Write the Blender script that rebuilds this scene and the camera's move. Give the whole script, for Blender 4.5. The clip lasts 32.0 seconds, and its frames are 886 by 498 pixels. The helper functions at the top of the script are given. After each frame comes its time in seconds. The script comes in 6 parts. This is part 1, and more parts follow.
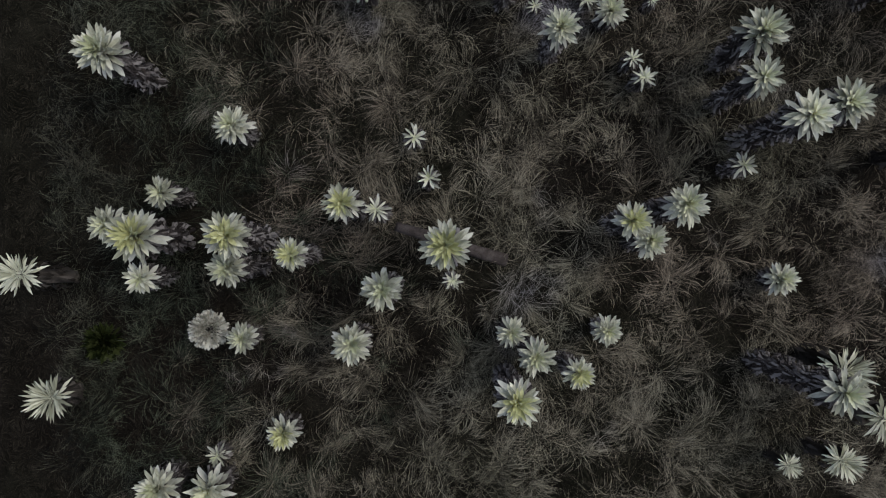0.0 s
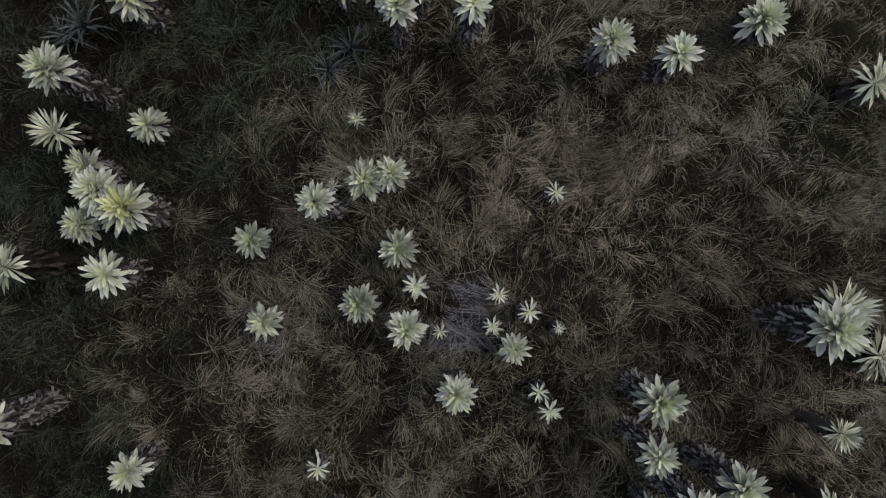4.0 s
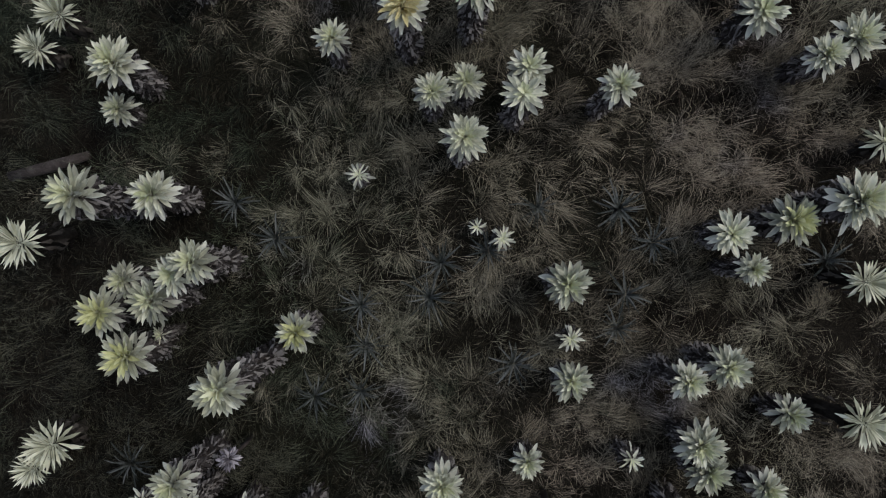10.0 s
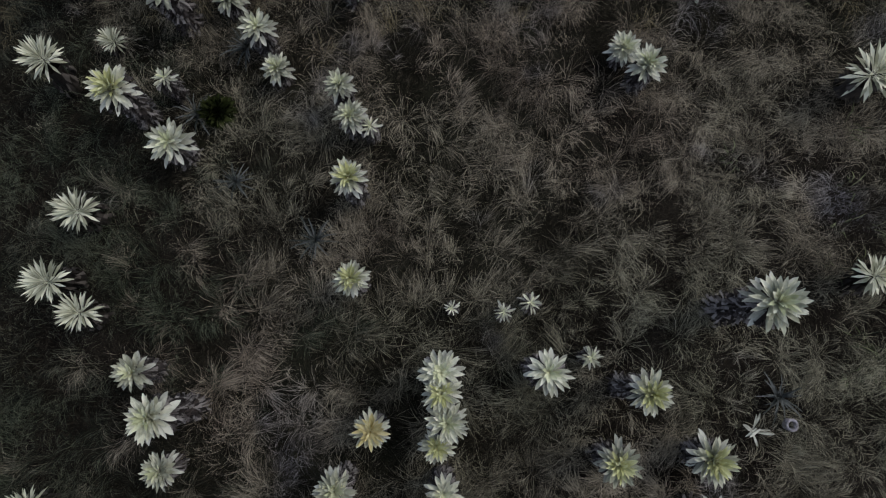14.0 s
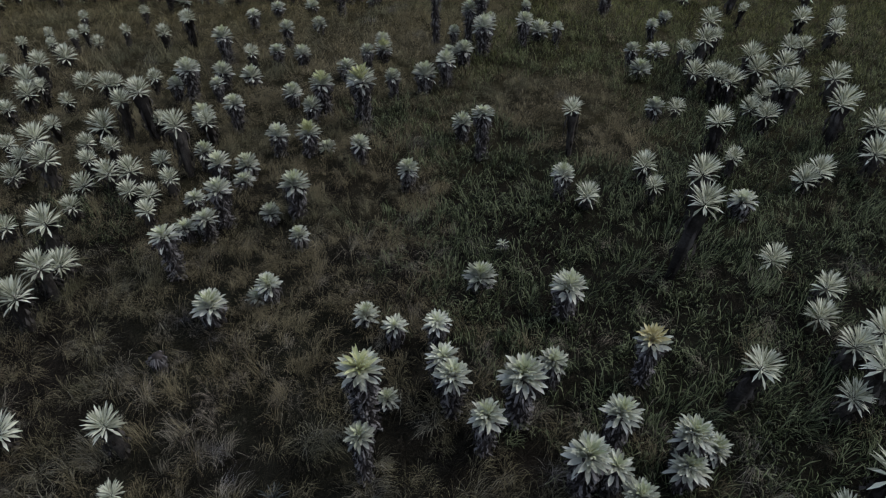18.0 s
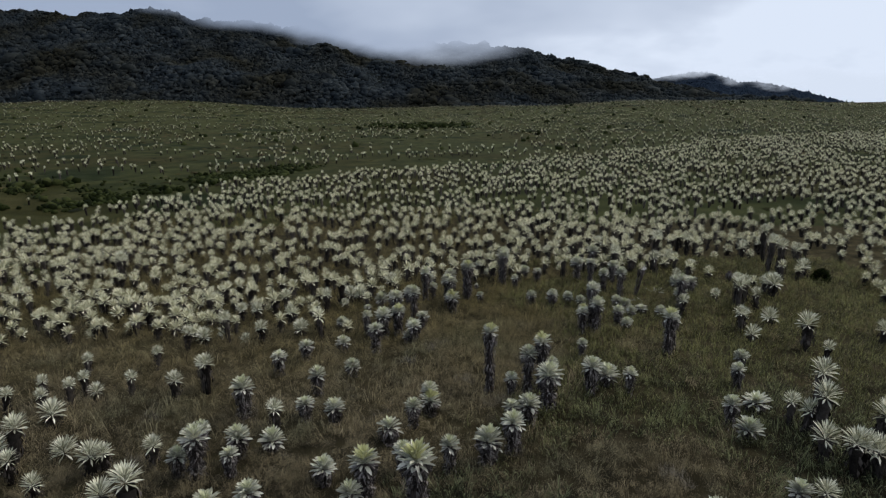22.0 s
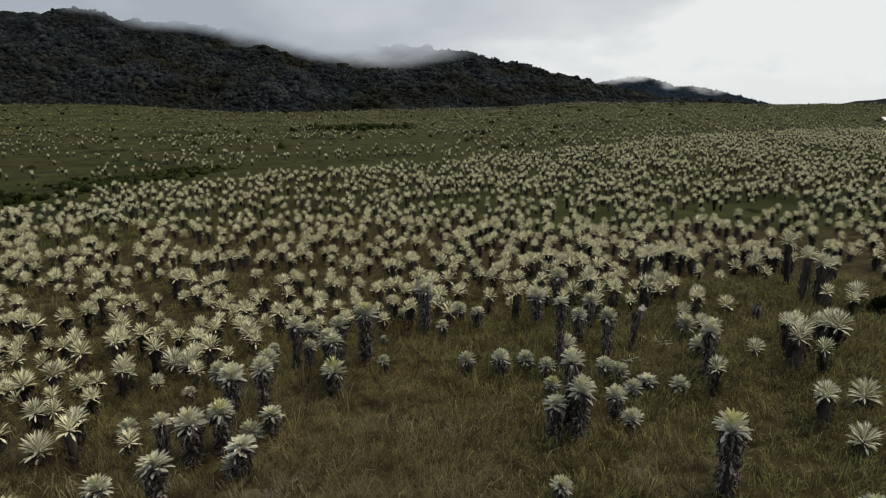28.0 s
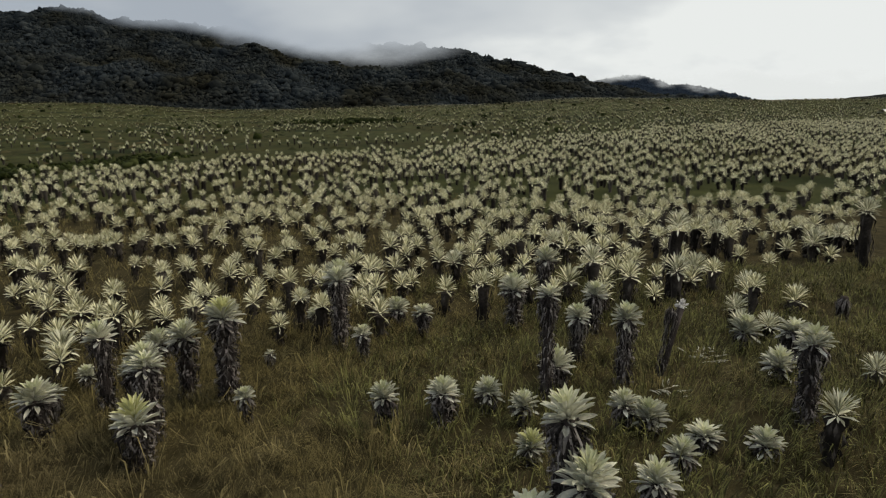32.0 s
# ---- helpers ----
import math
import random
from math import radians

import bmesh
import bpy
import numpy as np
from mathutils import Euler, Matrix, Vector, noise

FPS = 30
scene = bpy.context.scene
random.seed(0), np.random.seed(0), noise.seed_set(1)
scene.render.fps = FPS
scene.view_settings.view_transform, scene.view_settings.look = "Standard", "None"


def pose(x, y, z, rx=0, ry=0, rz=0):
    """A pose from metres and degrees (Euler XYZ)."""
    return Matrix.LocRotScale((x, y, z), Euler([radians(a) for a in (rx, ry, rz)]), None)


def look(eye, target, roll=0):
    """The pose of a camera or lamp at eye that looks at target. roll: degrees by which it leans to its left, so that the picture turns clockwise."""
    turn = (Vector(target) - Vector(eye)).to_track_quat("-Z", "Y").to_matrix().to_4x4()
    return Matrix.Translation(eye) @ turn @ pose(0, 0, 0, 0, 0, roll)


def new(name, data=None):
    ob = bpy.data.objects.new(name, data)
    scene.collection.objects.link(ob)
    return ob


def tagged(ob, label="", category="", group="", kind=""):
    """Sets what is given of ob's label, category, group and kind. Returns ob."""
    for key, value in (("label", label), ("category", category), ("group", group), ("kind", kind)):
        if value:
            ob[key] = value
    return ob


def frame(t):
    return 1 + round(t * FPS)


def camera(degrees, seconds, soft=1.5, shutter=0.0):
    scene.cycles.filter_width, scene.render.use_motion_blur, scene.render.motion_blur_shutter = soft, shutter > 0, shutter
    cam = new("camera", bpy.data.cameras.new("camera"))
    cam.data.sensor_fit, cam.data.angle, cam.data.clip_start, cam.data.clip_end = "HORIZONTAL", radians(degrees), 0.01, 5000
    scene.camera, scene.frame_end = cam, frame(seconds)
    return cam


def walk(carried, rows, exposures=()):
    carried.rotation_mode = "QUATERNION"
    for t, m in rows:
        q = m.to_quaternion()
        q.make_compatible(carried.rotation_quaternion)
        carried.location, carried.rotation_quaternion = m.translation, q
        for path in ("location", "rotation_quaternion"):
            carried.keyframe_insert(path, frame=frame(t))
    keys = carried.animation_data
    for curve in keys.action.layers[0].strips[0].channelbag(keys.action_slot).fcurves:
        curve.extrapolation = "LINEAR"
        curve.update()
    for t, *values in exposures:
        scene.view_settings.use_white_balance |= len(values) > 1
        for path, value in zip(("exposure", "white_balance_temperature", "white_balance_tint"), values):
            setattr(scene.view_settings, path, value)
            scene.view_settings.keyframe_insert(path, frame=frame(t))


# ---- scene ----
cam = camera(71.39, 32.0, soft=1.2)
PATH = [
    (0, -0.000, -0.000, 9.023, 0.20, 0.09, -0.00),
    (0.5, 0.114, 0.066, 8.909, 0.17, 0.12, -0.02),
    (1, 0.246, 0.249, 8.862, 0.06, 0.04, -0.02),
    (1.5, 0.444, 0.586, 8.843, 0.02, 0.10, -0.03),
    (2, 0.675, 1.247, 8.841, -0.14, 0.07, -0.07),
    (2.5, 0.900, 2.054, 8.845, -0.28, 0.01, -0.04),
    (4.5, 1.440, 5.405, 8.887, 0.02, -0.12, -0.42),
    (5, 1.638, 6.250, 8.910, 0.00, -0.04, -0.46),
    (5.5, 1.807, 7.107, 8.932, 0.06, 0.08, -0.48),
    (6, 1.888, 7.990, 8.955, -0.09, -0.01, -0.48),
    (6.5, 1.970, 8.853, 8.966, -0.12, 0.07, -0.47),
    (7, 2.082, 9.662, 9.005, -0.18, 0.06, -0.46),
    (7.5, 2.216, 10.420, 9.039, -0.30, 0.06, -0.45),
    (8, 2.343, 11.159, 9.062, -0.49, 0.07, -0.45),
    (8.5, 2.426, 11.917, 9.101, -0.48, 0.01, -0.44),
    (9, 2.447, 12.626, 9.157, -0.47, -0.10, -0.45),
    (9.5, 2.447, 13.326, 9.223, -0.51, -0.09, -0.45),
    (10, 2.454, 13.998, 9.264, -0.49, -0.10, -0.44),
    (10.5, 2.499, 14.618, 9.309, -0.57, -0.11, -0.41),
    (11, 2.629, 15.300, 9.392, -0.56, -0.16, -0.38),
    (11.5, 2.830, 15.944, 9.477, -0.59, -0.08, -0.35),
    (12, 2.939, 16.561, 9.538, -0.79, -0.02, -0.33),
    (12.5, 3.048, 17.318, 9.634, -0.56, -0.01, -0.33),
    (13, 3.107, 17.967, 9.690, 0.72, 0.04, -0.41),
    (13.5, 3.069, 18.629, 9.739, 4.49, -0.03, -0.47),
    (14, 3.021, 19.196, 9.782, 8.75, 0.01, -0.53),
    (14.5, 2.935, 19.728, 9.799, 12.72, -0.14, -0.54),
    (16.5, 2.614, 22.230, 9.881, 32.89, -0.46, 1.41),
    (17, 2.455, 22.753, 9.912, 38.28, -0.44, 1.38),
    (17.5, 2.220, 23.359, 9.896, 44.55, -0.41, 1.31),
    (18, 1.949, 23.872, 9.876, 49.93, -0.37, 1.26),
    (18.5, 1.623, 24.318, 9.858, 54.80, -0.33, 1.19),
    (19, 1.210, 24.776, 9.793, 60.62, -0.26, 1.13),
    (19.5, 0.818, 25.247, 9.778, 66.61, -0.15, 1.10),
    (20, 0.471, 25.767, 9.765, 72.63, -0.08, 1.06),
    (20.5, 0.258, 26.313, 9.741, 76.54, -0.07, 1.03),
    (21, 0.213, 26.851, 9.802, 76.58, -0.06, 1.04),
    (21.5, 0.159, 27.500, 9.865, 76.64, -0.05, 1.03),
    (22, 0.054, 28.301, 9.913, 76.67, -0.02, 1.03),
    (22.5, 0.002, 29.032, 9.892, 76.73, -0.03, 1.06),
    (23, -0.009, 29.829, 9.893, 76.77, -0.02, 1.07),
    (23.5, 0.038, 30.744, 9.923, 76.78, 0.00, 1.07),
    (24, 0.158, 31.767, 9.919, 76.83, 0.10, 1.09),
    (24.5, 0.298, 32.737, 9.879, 76.87, 0.11, 0.21),
    (25, 0.508, 33.860, 9.798, 76.89, 0.15, -1.24),
    (25.5, 0.717, 35.084, 9.702, 76.87, 0.17, -2.43),
    (27.5, 1.721, 38.966, 8.594, 77.07, 0.11, -3.77),
    (28, 1.979, 39.881, 8.122, 77.12, 0.18, -3.86),
    (28.5, 2.286, 40.782, 7.685, 77.14, 0.20, -3.98),
    (29, 2.610, 41.658, 7.298, 77.14, 0.23, -4.01),
    (29.5, 2.917, 42.624, 6.858, 77.13, 0.27, -4.04),
    (30, 3.138, 43.584, 6.404, 77.16, 0.30, -4.11),
    (30.5, 3.343, 44.653, 6.023, 77.12, 0.35, -4.18),
    (31, 3.528, 45.755, 5.791, 77.15, 0.42, -4.29),
    (31.5, 3.873, 46.861, 5.650, 77.16, 0.43, -4.30),
    (32, 4.089, 47.053, 5.639, 77.14, 0.46, -4.33),
]
EXPOSURES = [(0.0, 0.0, 6350, 13), (5.0, -0.03, 6450, 11), (14.0, -0.04, 6300, 12), (16.5, -0.08, 6200, 11), (18.5, -0.06, 5900, 12), (20.0, 0.04, 5780, 14), (21.3, 0.15, 6300, 12), (23.0, 0.19, 6700, 12), (25.0, 0.2, 7150, 12), (28.0, 0.24, 7800, 9), (32.0, 0.24, 7900, 8)]
walk(cam, [(t, pose(x, y, z, rx, ry, rz)) for t, x, y, z, rx, ry, rz in PATH], EXPOSURES)

# ---- sky and sun ----
world = bpy.data.worlds.new("overcast_sky")
scene.world = world
world.use_nodes = True
wn, wl = world.node_tree.nodes, world.node_tree.links
wn.clear()
sky = wn.new("ShaderNodeTexSky")
sky.sky_type, sky.sun_disc = "NISHITA", False
sky.sun_elevation, sky.sun_rotation = radians(48), radians(70)
clear_sky = wn.new("ShaderNodeBackground")
clear_sky.inputs["Strength"].default_value = 0.10
wl.new(sky.outputs[0], clear_sky.inputs["Color"])
wtc = wn.new("ShaderNodeTexCoord")
wmap = wn.new("ShaderNodeMapping")
wmap.inputs["Scale"].default_value = (1.0, 1.0, 3.0)
wl.new(wtc.outputs["Generated"], wmap.inputs["Vector"])
wnoise = wn.new("ShaderNodeTexNoise")
wnoise.inputs["Scale"].default_value, wnoise.inputs["Detail"].default_value = 1.6, 4.0
wl.new(wmap.outputs[0], wnoise.inputs["Vector"])
wramp = wn.new("ShaderNodeValToRGB")
wramp.color_ramp.elements[0].position, wramp.color_ramp.elements[1].position = 0.38, 0.78
wramp.color_ramp.elements[0].color = (0.36, 0.44, 0.60, 1)
wramp.color_ramp.elements[1].color = (0.80, 0.84, 0.92, 1)
wsep = wn.new("ShaderNodeSeparateXYZ")
wl.new(wtc.outputs["Generated"], wsep.inputs[0])
wside = wn.new("ShaderNodeMath")
wside.operation = "MULTIPLY_ADD"
wside.inputs[1].default_value = 0.5
wl.new(wsep.outputs["X"], wside.inputs[0])
wl.new(wnoise.outputs["Fac"], wside.inputs[2])
wl.new(wside.outputs[0], wramp.inputs["Fac"])
deck = wn.new("ShaderNodeBackground")
deck.inputs["Strength"].default_value = 0.92
wl.new(wramp.outputs[0], deck.inputs["Color"])
wmix = wn.new("ShaderNodeMixShader")
wmix.inputs["Fac"].default_value = 0.95
wl.new(clear_sky.outputs[0], wmix.inputs[1])
wl.new(deck.outputs[0], wmix.inputs[2])
wout = wn.new("ShaderNodeOutputWorld")
wl.new(wmix.outputs[0], wout.inputs["Surface"])

sun = new("sun", bpy.data.lights.new("sun", "SUN"))
sun.data.energy, sun.data.angle, sun.data.color = 1.5, radians(25), (1.0, 0.96, 0.9)
sun.matrix_world = look((30, 12, 40), (0, 0, 0))


# ---- materials ----
def material(name, colours, rough=0.9, scale=6.0, bump=0.3, fine=60.0, by_object=0.0, by_island=0.0, sheen=0.0, stretch=(1, 1, 1), through_light=0.0):
    """A surface of several colours mixed by two scales of noise, with relief."""
    m = bpy.data.materials.new(name)
    m.use_nodes = True
    nt, ln = m.node_tree.nodes, m.node_tree.links
    bsdf = nt["Principled BSDF"]
    bsdf.inputs["Roughness"].default_value = rough
    bsdf.inputs["Specular IOR Level"].default_value = 0.02 if rough >= 0.9 else 0.12
    if sheen:
        bsdf.inputs["Sheen Weight"].default_value = sheen
    tc = nt.new("ShaderNodeTexCoord")
    mp = nt.new("ShaderNodeMapping")
    mp.inputs["Scale"].default_value = stretch
    ln.new(tc.outputs["Object"], mp.inputs["Vector"])
    big = nt.new("ShaderNodeTexNoise")
    big.inputs["Scale"].default_value, big.inputs["Detail"].default_value = scale, 5.0
    ln.new(mp.outputs[0], big.inputs["Vector"])
    small = nt.new("ShaderNodeTexNoise")
    small.inputs["Scale"].default_value, small.inputs["Detail"].default_value = fine, 3.0
    ln.new(mp.outputs[0], small.inputs["Vector"])
    fac = nt.new("ShaderNodeMath")
    fac.operation = "MULTIPLY_ADD"
    fac.inputs[1].default_value = 0.35
    ln.new(small.outputs["Fac"], fac.inputs[0])
    scaled = nt.new("ShaderNodeMath")
    scaled.operation = "MULTIPLY"
    scaled.inputs[1].default_value = 0.65
    ln.new(big.outputs["Fac"], scaled.inputs[0])
    ln.new(scaled.outputs[0], fac.inputs[2])
    value = fac.outputs[0]
    for weight, node, socket in ((by_object, "ShaderNodeObjectInfo", "Random"), (by_island, "ShaderNodeNewGeometry", "Random Per Island")):
        if weight:
            rnd = nt.new(node)
            add = nt.new("ShaderNodeMath")
            add.operation = "MULTIPLY_ADD"
            add.inputs[1].default_value = weight
            ln.new(rnd.outputs[socket], add.inputs[0])
            off = nt.new("ShaderNodeMath")
            off.operation = "SUBTRACT"
            off.inputs[1].default_value = weight / 2
            ln.new(value, off.inputs[0])
            ln.new(off.outputs[0], add.inputs[2])
            value = add.outputs[0]
    ramp = nt.new("ShaderNodeValToRGB")
    els = ramp.color_ramp.elements
    while len(els) < len(colours):
        els.new(0.5)
    for i, c in enumerate(colours):
        els[i].position = 0.3 + 0.4 * i / max(1, len(colours) - 1)
        els[i].color = (*c, 1)
    ln.new(value, ramp.inputs["Fac"])
    ln.new(ramp.outputs[0], bsdf.inputs["Base Color"])
    if bump:
        bp = nt.new("ShaderNodeBump")
        bp.inputs["Strength"].default_value = bump
        bp.inputs["Distance"].default_value = 0.02
        ln.new(small.outputs["Fac"], bp.inputs["Height"])
        ln.new(bp.outputs[0], bsdf.inputs["Normal"])
    if through_light:
        tr = nt.new("ShaderNodeBsdfTranslucent")
        ln.new(ramp.outputs[0], tr.inputs["Color"])
        mx = nt.new("ShaderNodeMixShader")
        mx.inputs["Fac"].default_value = through_light
        ln.new(bsdf.outputs[0], mx.inputs[1])
        ln.new(tr.outputs[0], mx.inputs[2])
        ln.new(mx.outputs[0], nt["Material Output"].inputs["Surface"])
    return m


def patchwork(m, colours, scale, low, high, seed):
    """Blends a second set of colours into a material, in patches of the ground's plan."""
    nt, ln = m.node_tree.nodes, m.node_tree.links
    bsdf = nt["Principled BSDF"]
    before = bsdf.inputs["Base Color"].links[0].from_socket
    targets = [l.to_socket for l in before.links]
    ramp0 = [n for n in nt if n.bl_idname == "ShaderNodeValToRGB"][0]
    tc = nt.new("ShaderNodeTexCoord")
    mp = nt.new("ShaderNodeMapping")
    mp.inputs["Location"].default_value = (seed * 7.3, seed * 3.1, 0)
    mp.inputs["Scale"].default_value = (1, 1, 0)
    ln.new(tc.outputs["Object"], mp.inputs["Vector"])
    nz = nt.new("ShaderNodeTexNoise")
    nz.inputs["Scale"].default_value, nz.inputs["Detail"].default_value = scale, 3.0
    ln.new(mp.outputs[0], nz.inputs["Vector"])
    rg = nt.new("ShaderNodeMapRange")
    rg.inputs["From Min"].default_value, rg.inputs["From Max"].default_value = low, high
    ln.new(nz.outputs["Fac"], rg.inputs["Value"])
    ramp = nt.new("ShaderNodeValToRGB")
    els = ramp.color_ramp.elements
    while len(els) < len(colours):
        els.new(0.5)
    for i, c in enumerate(colours):
        els[i].position = 0.3 + 0.4 * i / max(1, len(colours) - 1)
        els[i].color = (*c, 1)
    ln.new(ramp0.inputs["Fac"].links[0].from_socket, ramp.inputs["Fac"])
    mx = nt.new("ShaderNodeMix")
    mx.data_type = "RGBA"
    ln.new(rg.outputs[0], mx.inputs[0])
    ln.new(before, mx.inputs[6])
    ln.new(ramp.outputs[0], mx.inputs[7])
    for t in targets:
        ln.new(mx.outputs[2], t)
    return m


def along(m, colours, start, end):
    """Turns a ground material into other colours on the way across the moor, with a ragged change."""
    nt, ln = m.node_tree.nodes, m.node_tree.links
    bsdf = nt["Principled BSDF"]
    before = bsdf.inputs["Base Color"].links[0].from_socket
    ramp0 = [n for n in nt if n.bl_idname == "ShaderNodeValToRGB"][0]
    tc = nt.new("ShaderNodeTexCoord")
    sep = nt.new("ShaderNodeSeparateXYZ")
    ln.new(tc.outputs["Object"], sep.inputs[0])
    nz = nt.new("ShaderNodeTexNoise")
    nz.inputs["Scale"].default_value, nz.inputs["Detail"].default_value = 0.35, 4.0
    ln.new(tc.outputs["Object"], nz.inputs["Vector"])
    wob = nt.new("ShaderNodeMath")
    wob.operation = "MULTIPLY_ADD"
    wob.inputs[1].default_value = 16.0
    ln.new(nz.outputs["Fac"], wob.inputs[0])
    ln.new(sep.outputs["Y"], wob.inputs[2])
    rg = nt.new("ShaderNodeMapRange")
    rg.inputs["From Min"].default_value, rg.inputs["From Max"].default_value = start + 8, end + 8
    ln.new(wob.outputs[0], rg.inputs["Value"])
    ramp = nt.new("ShaderNodeValToRGB")
    els = ramp.color_ramp.elements
    els.new(0.5)
    for k, c in enumerate(colours):
        els[k].position, els[k].color = 0.3 + 0.2 * k, (*c, 1)
    ln.new(ramp0.inputs["Fac"].links[0].from_socket, ramp.inputs["Fac"])
    mx = nt.new("ShaderNodeMix")
    mx.data_type = "RGBA"
    ln.new(rg.outputs[0], mx.inputs[0])
    ln.new(before, mx.inputs[6])
    ln.new(ramp.outputs[0], mx.inputs[7])
    ln.new(mx.outputs[2], bsdf.inputs["Base Color"])
    return m


def fanned(m, cells, colours):
    """Lays radial fans of matted dry blades over a ground material, one fan to a cell."""
    nt, ln = m.node_tree.nodes, m.node_tree.links
    bsdf = nt["Principled BSDF"]
    before = bsdf.inputs["Base Color"].links[0].from_socket
    tc = nt.new("ShaderNodeTexCoord")
    flat = nt.new("ShaderNodeMapping")
    flat.inputs["Scale"].default_value = (cells, cells, 0)
    ln.new(tc.outputs["Object"], flat.inputs["Vector"])
    wob = nt.new("ShaderNodeTexNoise")
    wob.inputs["Scale"].default_value, wob.inputs["Detail"].default_value = 2.0, 2.0
    ln.new(flat.outputs[0], wob.inputs["Vector"])
    bent = nt.new("ShaderNodeVectorMath")
    bent.operation = "MULTIPLY_ADD"
    bent.inputs[1].default_value = (0.7, 0.7, 0)
    ln.new(wob.outputs["Color"], bent.inputs[0])
    ln.new(flat.outputs[0], bent.inputs[2])
    vor = nt.new("ShaderNodeTexVoronoi")
    vor.inputs["Scale"].default_value = 1.0
    ln.new(bent.outputs[0], vor.inputs["Vector"])
    off = nt.new("ShaderNodeVectorMath")
    off.operation = "SUBTRACT"
    ln.new(bent.outputs[0], off.inputs[0])
    ln.new(vor.outputs["Position"], off.inputs[1])
    sep = nt.new("ShaderNodeSeparateXYZ")
    ln.new(off.outputs[0], sep.inputs[0])
    turn = nt.new("ShaderNodeMath")
    turn.operation = "ARCTAN2"
    ln.new(sep.outputs["Y"], turn.inputs[0])
    ln.new(sep.outputs["X"], turn.inputs[1])
    many = nt.new("ShaderNodeMath")
    many.operation = "MULTIPLY"
    many.inputs[1].default_value = 9.0
    ln.new(turn.outputs[0], many.inputs[0])
    coord = nt.new("ShaderNodeCombineXYZ")
    ln.new(many.outputs[0], coord.inputs["X"])
    ln.new(vor.outputs["Distance"], coord.inputs["Y"])
    ln.new(vor.outputs["Color"], coord.inputs["Z"])
    hair = nt.new("ShaderNodeTexNoise")
    hair.inputs["Scale"].default_value, hair.inputs["Detail"].default_value = 2.4, 5.0
    hair.inputs["Roughness"].default_value = 0.7
    ln.new(coord.outputs[0], hair.inputs["Vector"])
    ramp = nt.new("ShaderNodeValToRGB")
    els = ramp.color_ramp.elements
    els.new(0.5)
    for e, p, c in zip(els, (0.38, 0.55, 0.74), colours):
        e.position, e.color = p, (*c, 1)
    ln.new(hair.outputs["Fac"], ramp.inputs["Fac"])
    mx = nt.new("ShaderNodeMix")
    mx.data_type, mx.blend_type = "RGBA", "ADD"
    mx.inputs[0].default_value = 1.0
    ln.new(before, mx.inputs[6])
    ln.new(ramp.outputs[0], mx.inputs[7])
    ln.new(mx.outputs[2], bsdf.inputs["Base Color"])
    return m


BROWN = [(0.023, 0.018, 0.013), (0.093, 0.075, 0.055), (0.195, 0.159, 0.119), (0.38, 0.32, 0.24)]
OLIVE = [(0.022, 0.0215, 0.014), (0.083, 0.079, 0.052), (0.172, 0.163, 0.112), (0.34, 0.32, 0.23)]
GREEN = [(0.005, 0.0075, 0.003), (0.027, 0.035, 0.0135), (0.080, 0.095, 0.041), (0.20, 0.22, 0.115)]
GREY = [(0.020, 0.018, 0.019), (0.05, 0.047, 0.050), (0.11, 0.105, 0.11), (0.32, 0.30, 0.31)]

# peat and litter, taken near black to hold the shade between tussocks
M_SOIL = fanned(along(patchwork(material("gap_shaded_peat_and_litter", [(0.0016, 0.0014, 0.0011), (0.004, 0.0033, 0.0026), (0.012, 0.010, 0.008)], 1.0, 1.4, 0.8, 40.0),
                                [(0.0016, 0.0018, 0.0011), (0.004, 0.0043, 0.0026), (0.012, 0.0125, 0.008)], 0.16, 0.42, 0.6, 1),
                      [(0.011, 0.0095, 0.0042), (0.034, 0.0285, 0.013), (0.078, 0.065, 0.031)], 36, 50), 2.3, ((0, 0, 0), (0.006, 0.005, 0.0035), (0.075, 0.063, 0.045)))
# sward; its lighter colours from y 130 to 330 paint in distant mist
M_SWARD = patchwork(along(patchwork(material("grassy_sward_mist_paled", [(0.012, 0.0115, 0.0035), (0.030, 0.028, 0.0095), (0.058, 0.051, 0.019)], 1.0, 0.25, 0.6, 7.0),
                                    [(0.014, 0.016, 0.0055), (0.031, 0.035, 0.012), (0.057, 0.062, 0.022)], 0.03, 0.36, 0.54, 4), [(0.022, 0.024, 0.0085), (0.046, 0.049, 0.018), (0.082, 0.083, 0.033)], 130, 330), [(0.006, 0.011, 0.004), (0.015, 0.020, 0.007), (0.030, 0.036, 0.015)], 0.05, 0.56, 0.64, 6)
M_PLAINTUFT = patchwork(material("plain_tussock_grass", [(0.010, 0.012, 0.004), (0.024, 0.026, 0.009), (0.050, 0.046, 0.019)], 0.9, 0.2, 0.0, 3.0, by_island=0.6), [(0.014, 0.011, 0.005), (0.040, 0.031, 0.014), (0.085, 0.066, 0.032)], 0.03, 0.46, 0.60, 9)
M_GRASS = patchwork(patchwork(material("dry_tussock_grass", BROWN, 0.8, 0.9, 0.0, 9.0, by_island=0.42, through_light=0.12), OLIVE, 0.22, 0.36, 0.66, 2), GREY, 0.5, 0.60, 0.72, 3)
